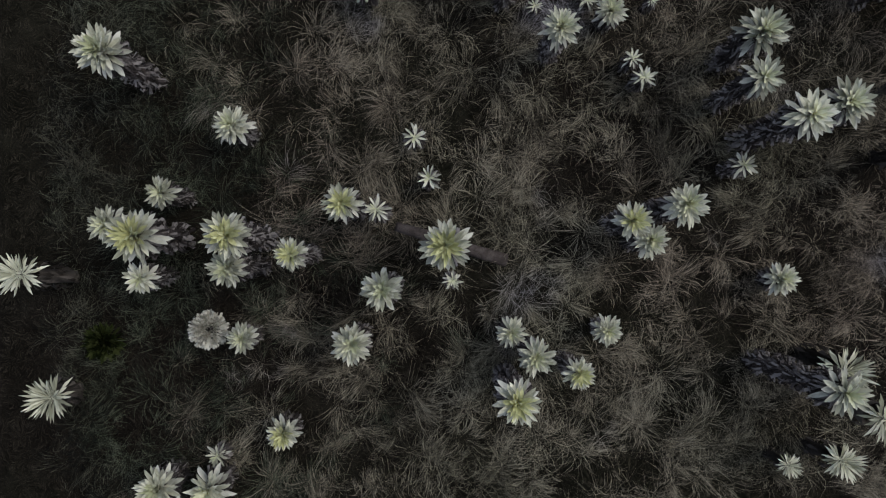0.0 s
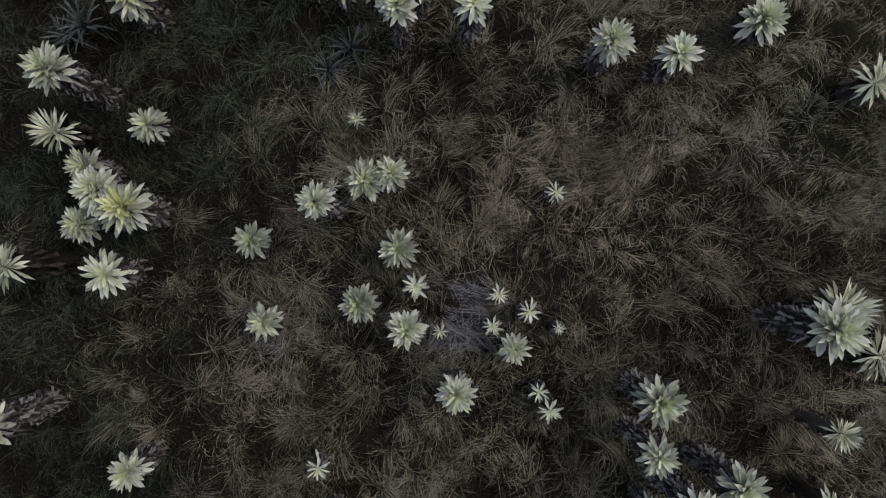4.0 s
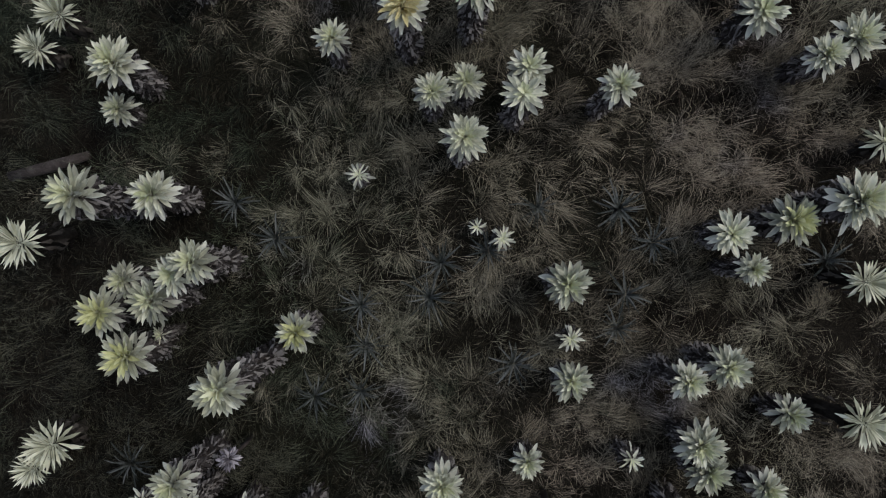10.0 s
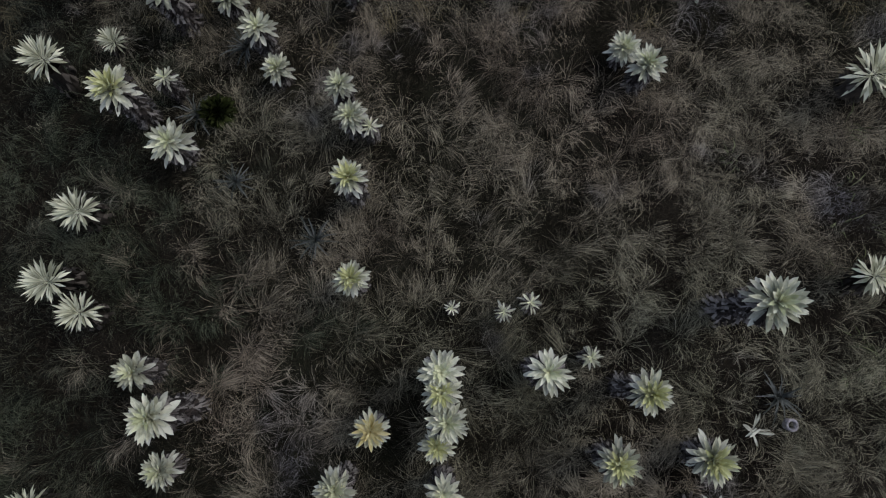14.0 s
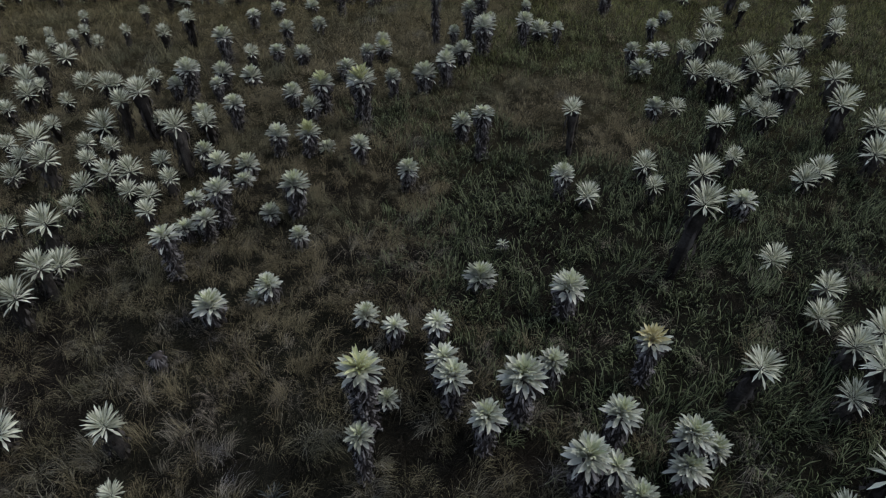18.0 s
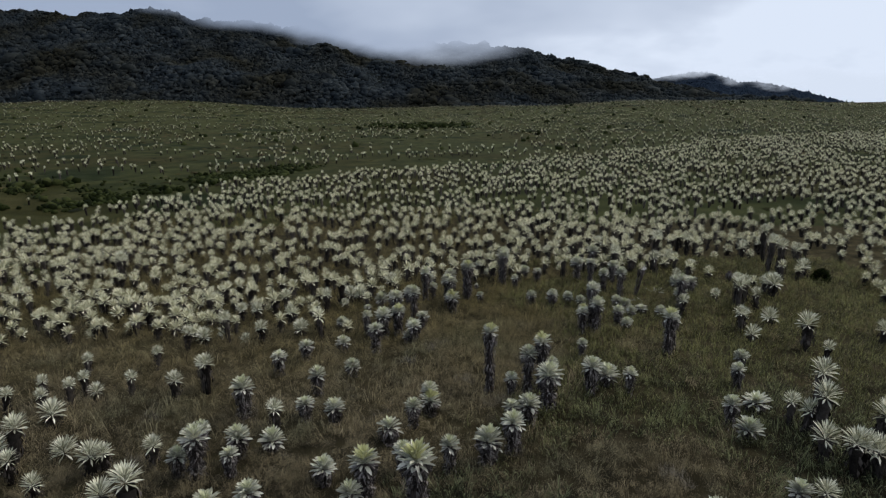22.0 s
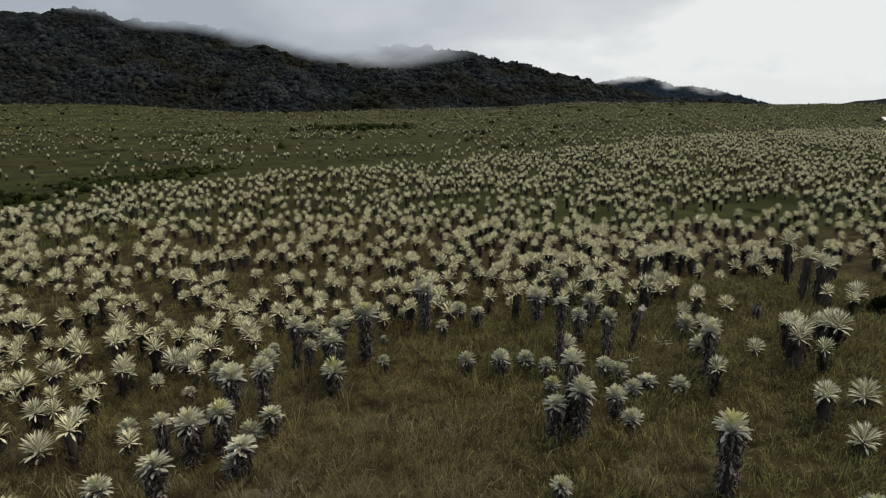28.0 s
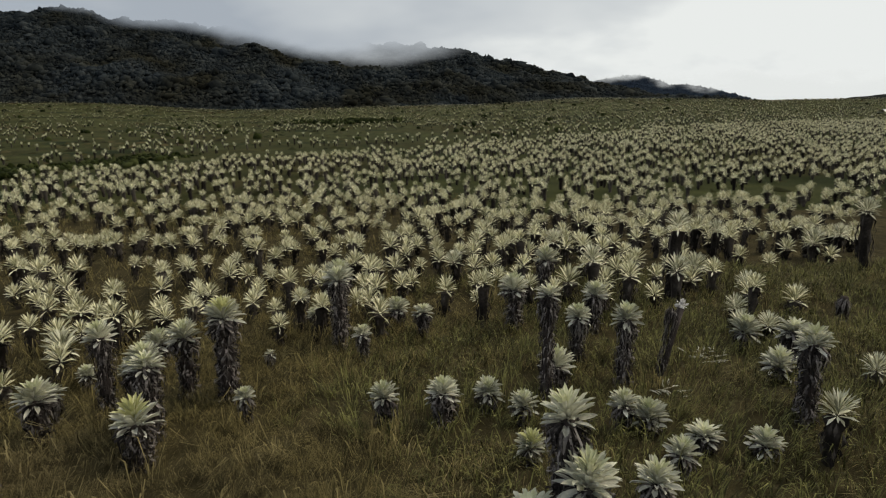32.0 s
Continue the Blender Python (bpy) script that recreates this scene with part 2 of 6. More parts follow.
M_STRAW = along(patchwork(patchwork(material("soft_tawny_grass", [(0.046, 0.037, 0.019), (0.115, 0.094, 0.051), (0.178, 0.147, 0.083), (0.28, 0.235, 0.14)], 0.85, 0.9, 0.0, 9.0, by_island=0.55, through_light=0.2),
                              [(0.020, 0.020, 0.010), (0.064, 0.062, 0.033), (0.120, 0.114, 0.063), (0.21, 0.20, 0.12)], 0.22, 0.52, 0.66, 2), [(0.034, 0.029, 0.026), (0.082, 0.074, 0.066), (0.14, 0.13, 0.115), (0.27, 0.25, 0.22)], 0.5, 0.62, 0.72, 3), [(0.049, 0.041, 0.015), (0.126, 0.104, 0.039), (0.225, 0.184, 0.073)], 46, 58)
M_DARKGRASS = patchwork(material("dark_wet_grass", [(0.003, 0.003, 0.002), (0.009, 0.0086, 0.006), (0.025, 0.024, 0.0165), (0.12, 0.115, 0.08)], 0.85, 0.9, 0.0, 9.0, by_island=0.55, through_light=0.12),
                        [(0.005, 0.007, 0.004), (0.015, 0.019, 0.011), (0.038, 0.044, 0.028), (0.12, 0.13, 0.085)], 0.25, 0.42, 0.56, 5)
M_GREEN = along(material("dark_green_low_foliage", GREEN, 0.65, 1.2, 0.0, 9.0, by_island=0.6, through_light=0.12), [(0.037, 0.036, 0.0125), (0.113, 0.110, 0.036), (0.20, 0.194, 0.066)], 40, 50)
M_LEAF = material("felted_silver_green_leaf", [(0.33, 0.335, 0.245), (0.545, 0.545, 0.415), (0.75, 0.74, 0.595)], 0.8, 3.0, 0.25, 45.0, by_object=0.3, by_island=0.45, sheen=0.25, through_light=0.1)
M_YELLOW = material("pale_yellow_green_young_leaf", [(0.42, 0.42, 0.19), (0.56, 0.56, 0.27), (0.70, 0.695, 0.39)], 0.75, 3.0, 0.25, 45.0, by_object=0.3, by_island=0.45, sheen=0.25, through_light=0.1)
M_GOLD = material("golden_young_leaf", [(0.44, 0.37, 0.15), (0.58, 0.50, 0.24), (0.72, 0.65, 0.37)], 0.75, 3.0, 0.25, 45.0, by_object=0.3, by_island=0.45, sheen=0.25, through_light=0.1)
M_YOUNG = material("pale_green_young_leaf", [(0.42, 0.44, 0.26), (0.57, 0.58, 0.37), (0.72, 0.72, 0.50)], 0.75, 3.0, 0.25, 45.0, by_object=0.3, by_island=0.45, sheen=0.25, through_light=0.1)
M_GREYLEAF = material("grey_felted_old_leaf", [(0.24, 0.24, 0.19), (0.39, 0.39, 0.32), (0.56, 0.555, 0.47)], 0.85, 3.0, 0.25, 45.0, by_object=0.3, by_island=0.45, sheen=0.25)
M_BLEACHED = material("bleached_dead_leaf", [(0.55, 0.53, 0.50), (0.70, 0.68, 0.66), (0.80, 0.78, 0.76)], 0.9, 4.0, 0.3, 40.0, by_object=0.3)
M_DEAD = material("withered_grey_brown_leaf", [(0.022, 0.019, 0.0175), (0.066, 0.058, 0.055), (0.21, 0.193, 0.18)], 0.95, 5.0, 0.4, 50.0, by_island=0.7)
M_BARK = material("dark_fibrous_bark", [(0.03, 0.025, 0.022), (0.06, 0.05, 0.045), (0.11, 0.095, 0.085)], 0.95, 9.0, 0.8, 60.0, stretch=(1, 1, 0.3))
M_FLOWER = material("pale_yellow_flower_heads", [(0.60, 0.56, 0.28), (0.72, 0.68, 0.42), (0.80, 0.78, 0.60)], 0.85, 20.0, 0.3, 90.0, by_island=0.3)
M_FIELD = material("distant_rosette_leaves", [(0.37, 0.36, 0.228), (0.595, 0.575, 0.388), (0.81, 0.785, 0.565)], 0.85, 0.5, 0.0, 8.0, by_island=0.85, through_light=0.05)
M_SILVER = material("silver_green_rosette_leaves", [(0.30, 0.30, 0.21), (0.51, 0.508, 0.375), (0.74, 0.73, 0.57)], 0.85, 0.5, 0.0, 8.0, by_island=0.8, through_light=0.05)
M_FIELDTRUNK = material("distant_dead_leaf_trunks", [(0.014, 0.012, 0.010), (0.038, 0.033, 0.028), (0.095, 0.083, 0.071)], 0.95, 2.0, 0.0, 20.0, by_island=0.4)
# dark foliage, with bluish haze painted into the first set of colours
M_FOREST = patchwork(material("haze_tinted_dark_thicket", [(0.009, 0.0125, 0.015), (0.0155, 0.0205, 0.0235), (0.026, 0.032, 0.034), (0.046, 0.053, 0.053)], 0.95, 0.05, 0.0, 0.5, by_island=0.25), [(0.007, 0.0075, 0.006), (0.0135, 0.014, 0.010), (0.021, 0.021, 0.0145), (0.032, 0.032, 0.023)], 0.012, 0.42, 0.62, 8)
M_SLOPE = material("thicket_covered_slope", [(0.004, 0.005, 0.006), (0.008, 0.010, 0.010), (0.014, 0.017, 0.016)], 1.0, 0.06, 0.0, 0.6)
# far slope: blue of the distant air mixed into its base colour
M_FARSLOPE = material("far_slope_haze_blue", [(0.006, 0.011, 0.019), (0.011, 0.018, 0.029), (0.018, 0.027, 0.039)], 1.0, 0.02, 0.0, 0.2)
M_PUYA = material("dark_strappy_leaf", [(0.024, 0.028, 0.024), (0.058, 0.064, 0.058), (0.15, 0.155, 0.145)], 0.55, 5.0, 0.2, 40.0, by_object=0.4)
M_ASH = material("ash_grey_withered_head", [(0.14, 0.125, 0.14), (0.28, 0.26, 0.28), (0.44, 0.41, 0.43)], 0.95, 9.0, 0.4, 60.0, by_island=0.5)
M_CUSHION = material("pale_cushion_bush", [(0.30, 0.29, 0.23), (0.50, 0.48, 0.40), (0.68, 0.66, 0.56)], 0.9, 9.0, 0.5, 60.0, by_island=0.5)
M_SHRUB = material("dark_shrub_leaf", [(0.007, 0.010, 0.003), (0.018, 0.024, 0.007), (0.040, 0.047, 0.016)], 0.9, 6.0, 0.0, 30.0, by_island=0.6)
# near-white colour for the unidentified glint on the far plain
M_PALE = material("white_glint_sheet", [(0.62, 0.63, 0.63), (0.74, 0.75, 0.75), (0.82, 0.82, 0.82)], 0.6, 0.6, 0.2, 9.0)


# ---- tools ----
def part(name, data, mat, parent, label="", m=None):
    """Links a mesh as one object under a thing or a part."""
    ob = new(name, data)
    if mat is not None and not data.materials:
        data.materials.append(mat)
    ob.parent = parent
    if m is not None:
        ob.matrix_basis = m
    return tagged(ob, label)


def mesh_of(name, verts, faces, mat=None, smooth=False):
    me = bpy.data.meshes.new(name)
    me.from_pydata([tuple(v) for v in verts], [], faces)
    if mat is not None:
        me.materials.append(mat)
    if smooth:
        me.polygons.foreach_set("use_smooth", [True] * len(me.polygons))
    me.update()
    return me


def triangles(name, verts, tris, mat, smooth=False):
    """A mesh from numpy arrays of places and triangles."""
    me = bpy.data.meshes.new(name)
    me.vertices.add(len(verts))
    me.vertices.foreach_set("co", np.asarray(verts, np.float32).ravel())
    me.loops.add(len(tris) * 3)
    me.loops.foreach_set("vertex_index", np.asarray(tris, np.int32).ravel())
    me.polygons.add(len(tris))
    me.polygons.foreach_set("loop_start", np.arange(0, len(tris) * 3, 3, dtype=np.int32))
    if smooth:
        me.polygons.foreach_set("use_smooth", np.ones(len(tris), bool))
    me.materials.append(mat)
    me.update(calc_edges=True)
    return me


GROUND_SWELL = [(-8, 0, -0.09), (2, 0, -0.02), (12, 0, 0.06), (-8, 13, 0.04), (2, 13, 0.16), (12, 13, 0.11), (-8, 26, 0.00), (2, 26, 0.17), (12, 26, 0.15), (-8, 39, 0.05), (2, 39, 0.31), (12, 39, 0.40), (-8, 52, -0.12), (2, 52, 0.04), (12, 52, 0.16), (-8, 64, -0.21), (2, 64, 0.01), (12, 64, 0.33)]


def ground_z(x, y):
    """The height of the ground: broad swells, small humps, and a gentle rise far off."""
    x, y = np.asarray(x, float), np.asarray(y, float)
    z = 0.05 * np.sin(0.9 * x + 0.4 * y) + 0.05 * np.sin(0.5 * x - 1.1 * y + 1.0) + 0.03 * np.sin(2.3 * x + 1.7) * np.sin(1.9 * y)
    for cx, cy, lift in GROUND_SWELL:
        z = z + lift * np.exp(-((x - cx) ** 2 + (y - cy) ** 2) / 242.0)
    far = np.clip((y - 90) / 400, 0, 1)
    z = z + far * (1.2 * np.sin(0.021 * x + 0.5) + 0.8 * np.sin(0.017 * y))
    b = x / np.maximum(y - 30, 60)
    right, left = np.clip((b - 0.12) / 0.2, 0, 1), np.clip((-0.22 - b) / 0.25, 0, 1)
    far = np.clip((y - 140) / 470, 0, 1)
    far = far * far * (3 - 2 * far)
    right = right * (1 - 0.55 * np.clip((b - 0.40) / 0.2, 0, 1))
    z = z + far * (6.5 + 6.8 * right * right * (3 - 2 * right) + 4.5 * left * left * (3 - 2 * left))
    hollow = np.exp(-(((x + 38 + 0.25 * (y - 80)) / 14) ** 2) - ((y - 88) / 22) ** 2)
    return z - 1.6 * hollow


def smooth_noise(x, y, seed, scale):
    """Patches between about -1 and 1 over the plan."""
    rng = np.random.default_rng(seed)
    out = 0
    for k in range(5):
        a, b, p = rng.normal(0, 1 / scale, 3)[:2].tolist() + [rng.uniform(0, 6.28)]
        out = out + np.sin(a * x + b * y + p)
    return out / 2.5


# ---- ground ----
def spread(n, near, far):
    u = np.linspace(-1, 1, n)
    k = math.asinh(far / near)
    return near * np.sinh(u * k)


def build_ground():
    gx = spread(231, 7.0, 4500.0) + 3
    gy = spread(251, 9.0, 4500.0) + 28
    xx, yy = np.meshgrid(gx, gy)
    rng = np.random.default_rng(3)
    zz = ground_z(xx, yy) + rng.normal(0, 0.02, xx.shape) * (np.abs(xx) < 60)
    n, m = xx.shape
    idx = np.arange(n * m).reshape(n, m)
    a, b, c, d = idx[:-1, :-1].ravel(), idx[:-1, 1:].ravel(), idx[1:, 1:].ravel(), idx[1:, :-1].ravel()
    tris = np.concatenate([np.stack([a, b, c], 1), np.stack([a, c, d], 1)])
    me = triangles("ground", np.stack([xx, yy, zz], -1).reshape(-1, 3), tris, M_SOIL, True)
    me.materials.append(M_SWARD)
    px, py = (xx[:-1, :-1] + xx[1:, 1:]).ravel() / 2, (yy[:-1, :-1] + yy[1:, 1:]).ravel() / 2
    edge = 2.5 * np.sin(px * 0.4) + 2 * np.sin(py * 0.5 + 1) + rng.normal(0, 1.2, len(px))
    sward = ((px < -30 + edge) | (px > 38 + edge) | (py > 80 + edge) | (py < -9)).astype(np.int32)
    me.polygons.foreach_set("material_index", np.concatenate([sward, sward]))
    ob = new("ground", me)
    tagged(ob, "peaty moorland ground covered in dry brown and olive grass", "ground", kind="structure")


build_ground()


# ---- hills, thicket and low cloud ----
CREST = ((-1500, 70), (-900, 118), (-590, 127), (-480, 119), (-370, 127), (-335, 112), (-282, 113), (-210, 102), (-150, 99), (-78, 90), (-4, 84), (68, 79), (142, 65), (214, 47), (258, 38), (330, 22), (420, 3))


def ridge(x):
    """Height of the wooded ridge's crest along its length."""
    xs, hs = zip(*CREST)
    return np.interp(x, xs, hs) + 1.5 * np.sin(0.09 * x) + 1.0 * np.sin(0.21 * x + 1)


def hill_z(x, y):
    base = 645 + 0.25 * np.clip(x, -200, None)
    rise = np.clip((y - base) / (860 - base), 0, 1)
    shape = rise ** 0.85
    fall = np.clip((y - 900) / 300, 0, 1)
    lumps = 6 * np.sin(0.035 * x + 0.03 * y) * np.sin(0.028 * y - 0.02 * x) + 4 * np.sin(0.09 * x + 0.02 * y) * np.sin(0.06 * y + 1)
    return (ridge(x) - 7) * shape * (1 - fall) + 5.5 + lumps * 4 * rise * (1 - rise) * np.clip(ridge(x) / 60, 0, 1)


def build_hill():
    gx, gy = np.linspace(-1500, 420, 260), np.linspace(600, 1100, 80)
    xx, yy = np.meshgrid(gx, gy)
    zz = hill_z(xx, yy)
    n, m = xx.shape
    idx = np.arange(n * m).reshape(n, m)
    a, b, c, d = idx[:-1, :-1].ravel(), idx[:-1, 1:].ravel(), idx[1:, 1:].ravel(), idx[1:, :-1].ravel()
    tris = np.concatenate([np.stack([a, b, c], 1), np.stack([a, c, d], 1)])
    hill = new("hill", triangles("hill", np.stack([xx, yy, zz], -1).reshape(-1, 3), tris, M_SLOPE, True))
    tagged(hill, "dark wooded hill covered in dense montane thicket under cloud", "hill", kind="structure")
    return hill


hill = build_hill()


def crowns(name, x, y, z, size, mat, seed, tall=0.8):
    """Uneven bush and tree crowns: each a cluster of jagged leafy lumps."""
    rng = np.random.default_rng(seed)
    t = (1 + 5 ** 0.5) / 2
    base = np.array([(-1, t, 0), (1, t, 0), (-1, -t, 0), (1, -t, 0), (0, -1, t), (0, 1, t), (0, -1, -t), (0, 1, -t), (t, 0, -1), (t, 0, 1), (-t, 0, -1), (-t, 0, 1)]) / 1.9
    ico = np.array([(0, 11, 5), (0, 5, 1), (0, 1, 7), (0, 7, 10), (0, 10, 11), (1, 5, 9), (5, 11, 4), (11, 10, 2), (10, 7, 6), (7, 1, 8), (3, 9, 4), (3, 4, 2), (3, 2, 6), (3, 6, 8), (3, 8, 9), (4, 9, 5), (2, 4, 11), (6, 2, 10), (8, 6, 7), (9, 8, 1)])
    n = len(x)
    v = base[None] * (1 + rng.normal(0, 0.30, (n, 12, 1)))
    v = v * np.asarray(size)[:, None, None] * (1, 1, tall)
    v = v + np.stack([x, y, z], -1)[:, None]
    tris = (ico[None] + 12 * np.arange(n)[:, None, None]).reshape(-1, 3)
    return triangles(name, v.reshape(-1, 3), tris, mat, True)


def scrub(name, x, y, z, size, mat, seed, tall=0.8):
    """Small rough bushes, each a jagged lump."""
    rng = np.random.default_rng(seed)
    base = np.array([(1, 0, 0), (0, 1, 0), (-1, 0, 0), (0, -1, 0), (0, 0, 1)])
    fan = np.array([(0, 1, 4), (1, 2, 4), (2, 3, 4), (3, 0, 4)])
    n = len(x)
    v = base[None] * (1 + rng.normal(0, 0.30, (n, 5, 1))) + rng.normal(0, 0.18, (n, 5, 3))
    turn = rng.uniform(0, 6.283, n)
    c, s = np.cos(turn)[:, None], np.sin(turn)[:, None]
    v = np.stack([v[..., 0] * c - v[..., 1] * s, v[..., 0] * s + v[..., 1] * c, v[..., 2]], -1)
    v = v * np.asarray(size)[:, None, None] * (1, 1, tall) + np.stack([x, y, z], -1)[:, None]
    return triangles(name, v.reshape(-1, 3), (fan[None] + 5 * np.arange(n)[:, None, None]).reshape(-1, 3), mat, True)


def build_thicket():
    rng = np.random.default_rng(11)
    n = 24000
    x, y = rng.uniform(-760, 400, n), 600 + 290 * rng.random(n)
    keep = (y > 632 + 0.25 * np.clip(x, -200, None) + rng.normal(0, 6, n)) & (y < 875)
    x, y = x[keep], y[keep]
    clump = smooth_noise(x, y, 21, 14.0)
    keep = rng.random(len(x)) < 0.85 + 0.25 * clump
    x, y, clump = x[keep], y[keep], clump[keep]
    size = rng.uniform(1.1, 3.2, len(x)) * (1 + 0.45 * clump) * (1 + 0.6 * (rng.random(len(x)) < 0.05))
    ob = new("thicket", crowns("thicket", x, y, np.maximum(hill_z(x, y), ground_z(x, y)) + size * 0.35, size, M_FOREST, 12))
    tagged(ob, "dense dark green shrubs and low trees on the hillside", "thicket", kind="stuff")
    n = 60000
    x, y = rng.uniform(-760, 400, n), 600 + 290 * rng.random(n)
    keep = (y > 628 + 0.25 * np.clip(x, -200, None) + rng.normal(0, 6, n)) & (y < 875)
    x, y = x[keep], y[keep]
    size = rng.uniform(0.9, 2.3, len(x))
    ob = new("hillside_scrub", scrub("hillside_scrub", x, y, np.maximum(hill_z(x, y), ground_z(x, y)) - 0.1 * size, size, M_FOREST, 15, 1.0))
    tagged(ob, "dark low scrub that fills the hillside between the trees", "scrub", kind="stuff")
    # rough tussocks over the plain
    n = 26000
    x, y = rng.uniform(-330, 420, n), 84 + 520 * rng.random(n) ** 1.25
    keep = (rng.random(n) < 0.55 + 0.6 * smooth_noise(x, y, 27, 10.0)) & (np.abs(x - 5) < y * 0.82)
    x, y = x[keep], y[keep]
    size = rng.uniform(0.3, 0.9, len(x)) * (1 + y / 500)
    ob = new("plain_tussocks", scrub("plain_tussocks", x, y, ground_z(x, y) - 0.05, size, M_PLAINTUFT, 16, 0.26))
    tagged(ob, "rough olive and brown tussocks over the far plain", "grass", kind="stuff")
    # darker bushes in the hollow and on the plain
    t, n = rng.uniform(0, 1, 4200), 4200
    along_x = -70 + 46 * t
    bx = np.concatenate([along_x + rng.normal(0, 2, n), rng.normal(-14, 8, 900), rng.uniform(-260, 330, 900)])
    by = np.concatenate([np.interp(along_x, (-70, -45, -38, -30, -24), (86, 93, 100, 112, 124)) + np.abs(rng.normal(0, 9, n)) * (1.25 - t), rng.normal(272, 8, 900), rng.uniform(150, 600, 900)])
    keep = rng.random(len(bx)) < 0.75 + 0.6 * smooth_noise(bx, by, 29, 2.5)
    bx, by = bx[keep], by[keep]
    bs = rng.uniform(0.14, 0.46, len(bx)) * np.where(by > 150, 2.0, 1.0) * (1 + 0.5 * np.clip(smooth_noise(bx, by, 31, 2.0), -0.6, 1))
    ob = new("bushes", crowns("bushes", bx, by, ground_z(bx, by) + 0.3 * bs, bs, M_SHRUB, 14, 0.9))
    tagged(ob, "low dark green bushes in the hollows of the plain", "bushes", kind="stuff")


build_thicket()

# the further hills beyond the plain, their haze blue painted into the base colour
def build_far_hill():
    gx, gy = np.linspace(250, 2100, 420), np.linspace(1650, 2300, 24)
    xx, yy = np.meshgrid(gx, gy)
    xs, hs = zip((250, 20), (560, 58), (623, 82), (680, 100), (732, 112), (780, 97), (822, 77), (900, 75), (960, 66), (1010, 46), (1050, 26), (1100, 10), (1250, 4), (2100, 4))
    top = np.interp(gx, xs, hs) + 2 * np.sin(0.05 * gx) + 1.6 * np.sin(0.17 * gx) * np.sin(0.031 * gx) + 1.2 * np.sin(0.43 * gx + 2)
    rise = np.clip((yy - 1650) / 350, 0, 1)
    zz = 0.92 * top[None] * rise * (2 - rise) - 3
    n, m = xx.shape
    idx = np.arange(n * m).reshape(n, m)
    a, b, c, d = idx[:-1, :-1].ravel(), idx[:-1, 1:].ravel(), idx[1:, 1:].ravel(), idx[1:, :-1].ravel()
    tris = np.concatenate([np.stack([a, b, c], 1), np.stack([a, c, d], 1)])
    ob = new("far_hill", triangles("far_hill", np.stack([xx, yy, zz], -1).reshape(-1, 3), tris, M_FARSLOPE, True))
    tagged(ob, "distant dark hills half hidden in low cloud", "hill", kind="structure")
    rng = np.random.default_rng(19)
    px, py = rng.uniform(300, 1150, 5200), rng.uniform(1660, 2040, 5200)
    rise = np.clip((py - 1650) / 350, 0, 1)
    pz = 0.92 * np.interp(px, gx, top) * rise * (2 - rise) - 3.5
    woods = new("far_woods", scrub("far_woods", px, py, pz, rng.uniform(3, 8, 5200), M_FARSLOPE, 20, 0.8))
    tagged(woods, "dark woods on the distant hills", "woods", kind="stuff")


build_far_hill()


def build_low_ridge():
    """The long low dark rise that closes the plain beyond its far edge."""
    u, w = np.meshgrid(np.linspace(0, 1, 60), np.linspace(0, 1, 8))
    az = np.radians(31 + 30 * u)
    top = 8 + 15 * np.clip(u * 2.2, 0, 1) ** 0.8 + 1.2 * np.sin(40 * u) + 0.8 * np.sin(93 * u)
    dist = 860 + 160 * w
    zz = top * np.clip(w * 2, 0, 1) ** 0.7
    n, m = u.shape
    idx = np.arange(n * m).reshape(n, m)
    a, b, c, d = idx[:-1, :-1].ravel(), idx[:-1, 1:].ravel(), idx[1:, 1:].ravel(), idx[1:, :-1].ravel()
    tris = np.concatenate([np.stack([a, c, b], 1), np.stack([a, d, c], 1)])
    ob = new("low_ridge", triangles("low_ridge", np.stack([dist * np.sin(az), dist * np.cos(az), zz], -1).reshape(-1, 3), tris, M_SLOPE, True))
    tagged(ob, "long low dark ridge beyond the plain", "hill", kind="structure")


build_low_ridge()


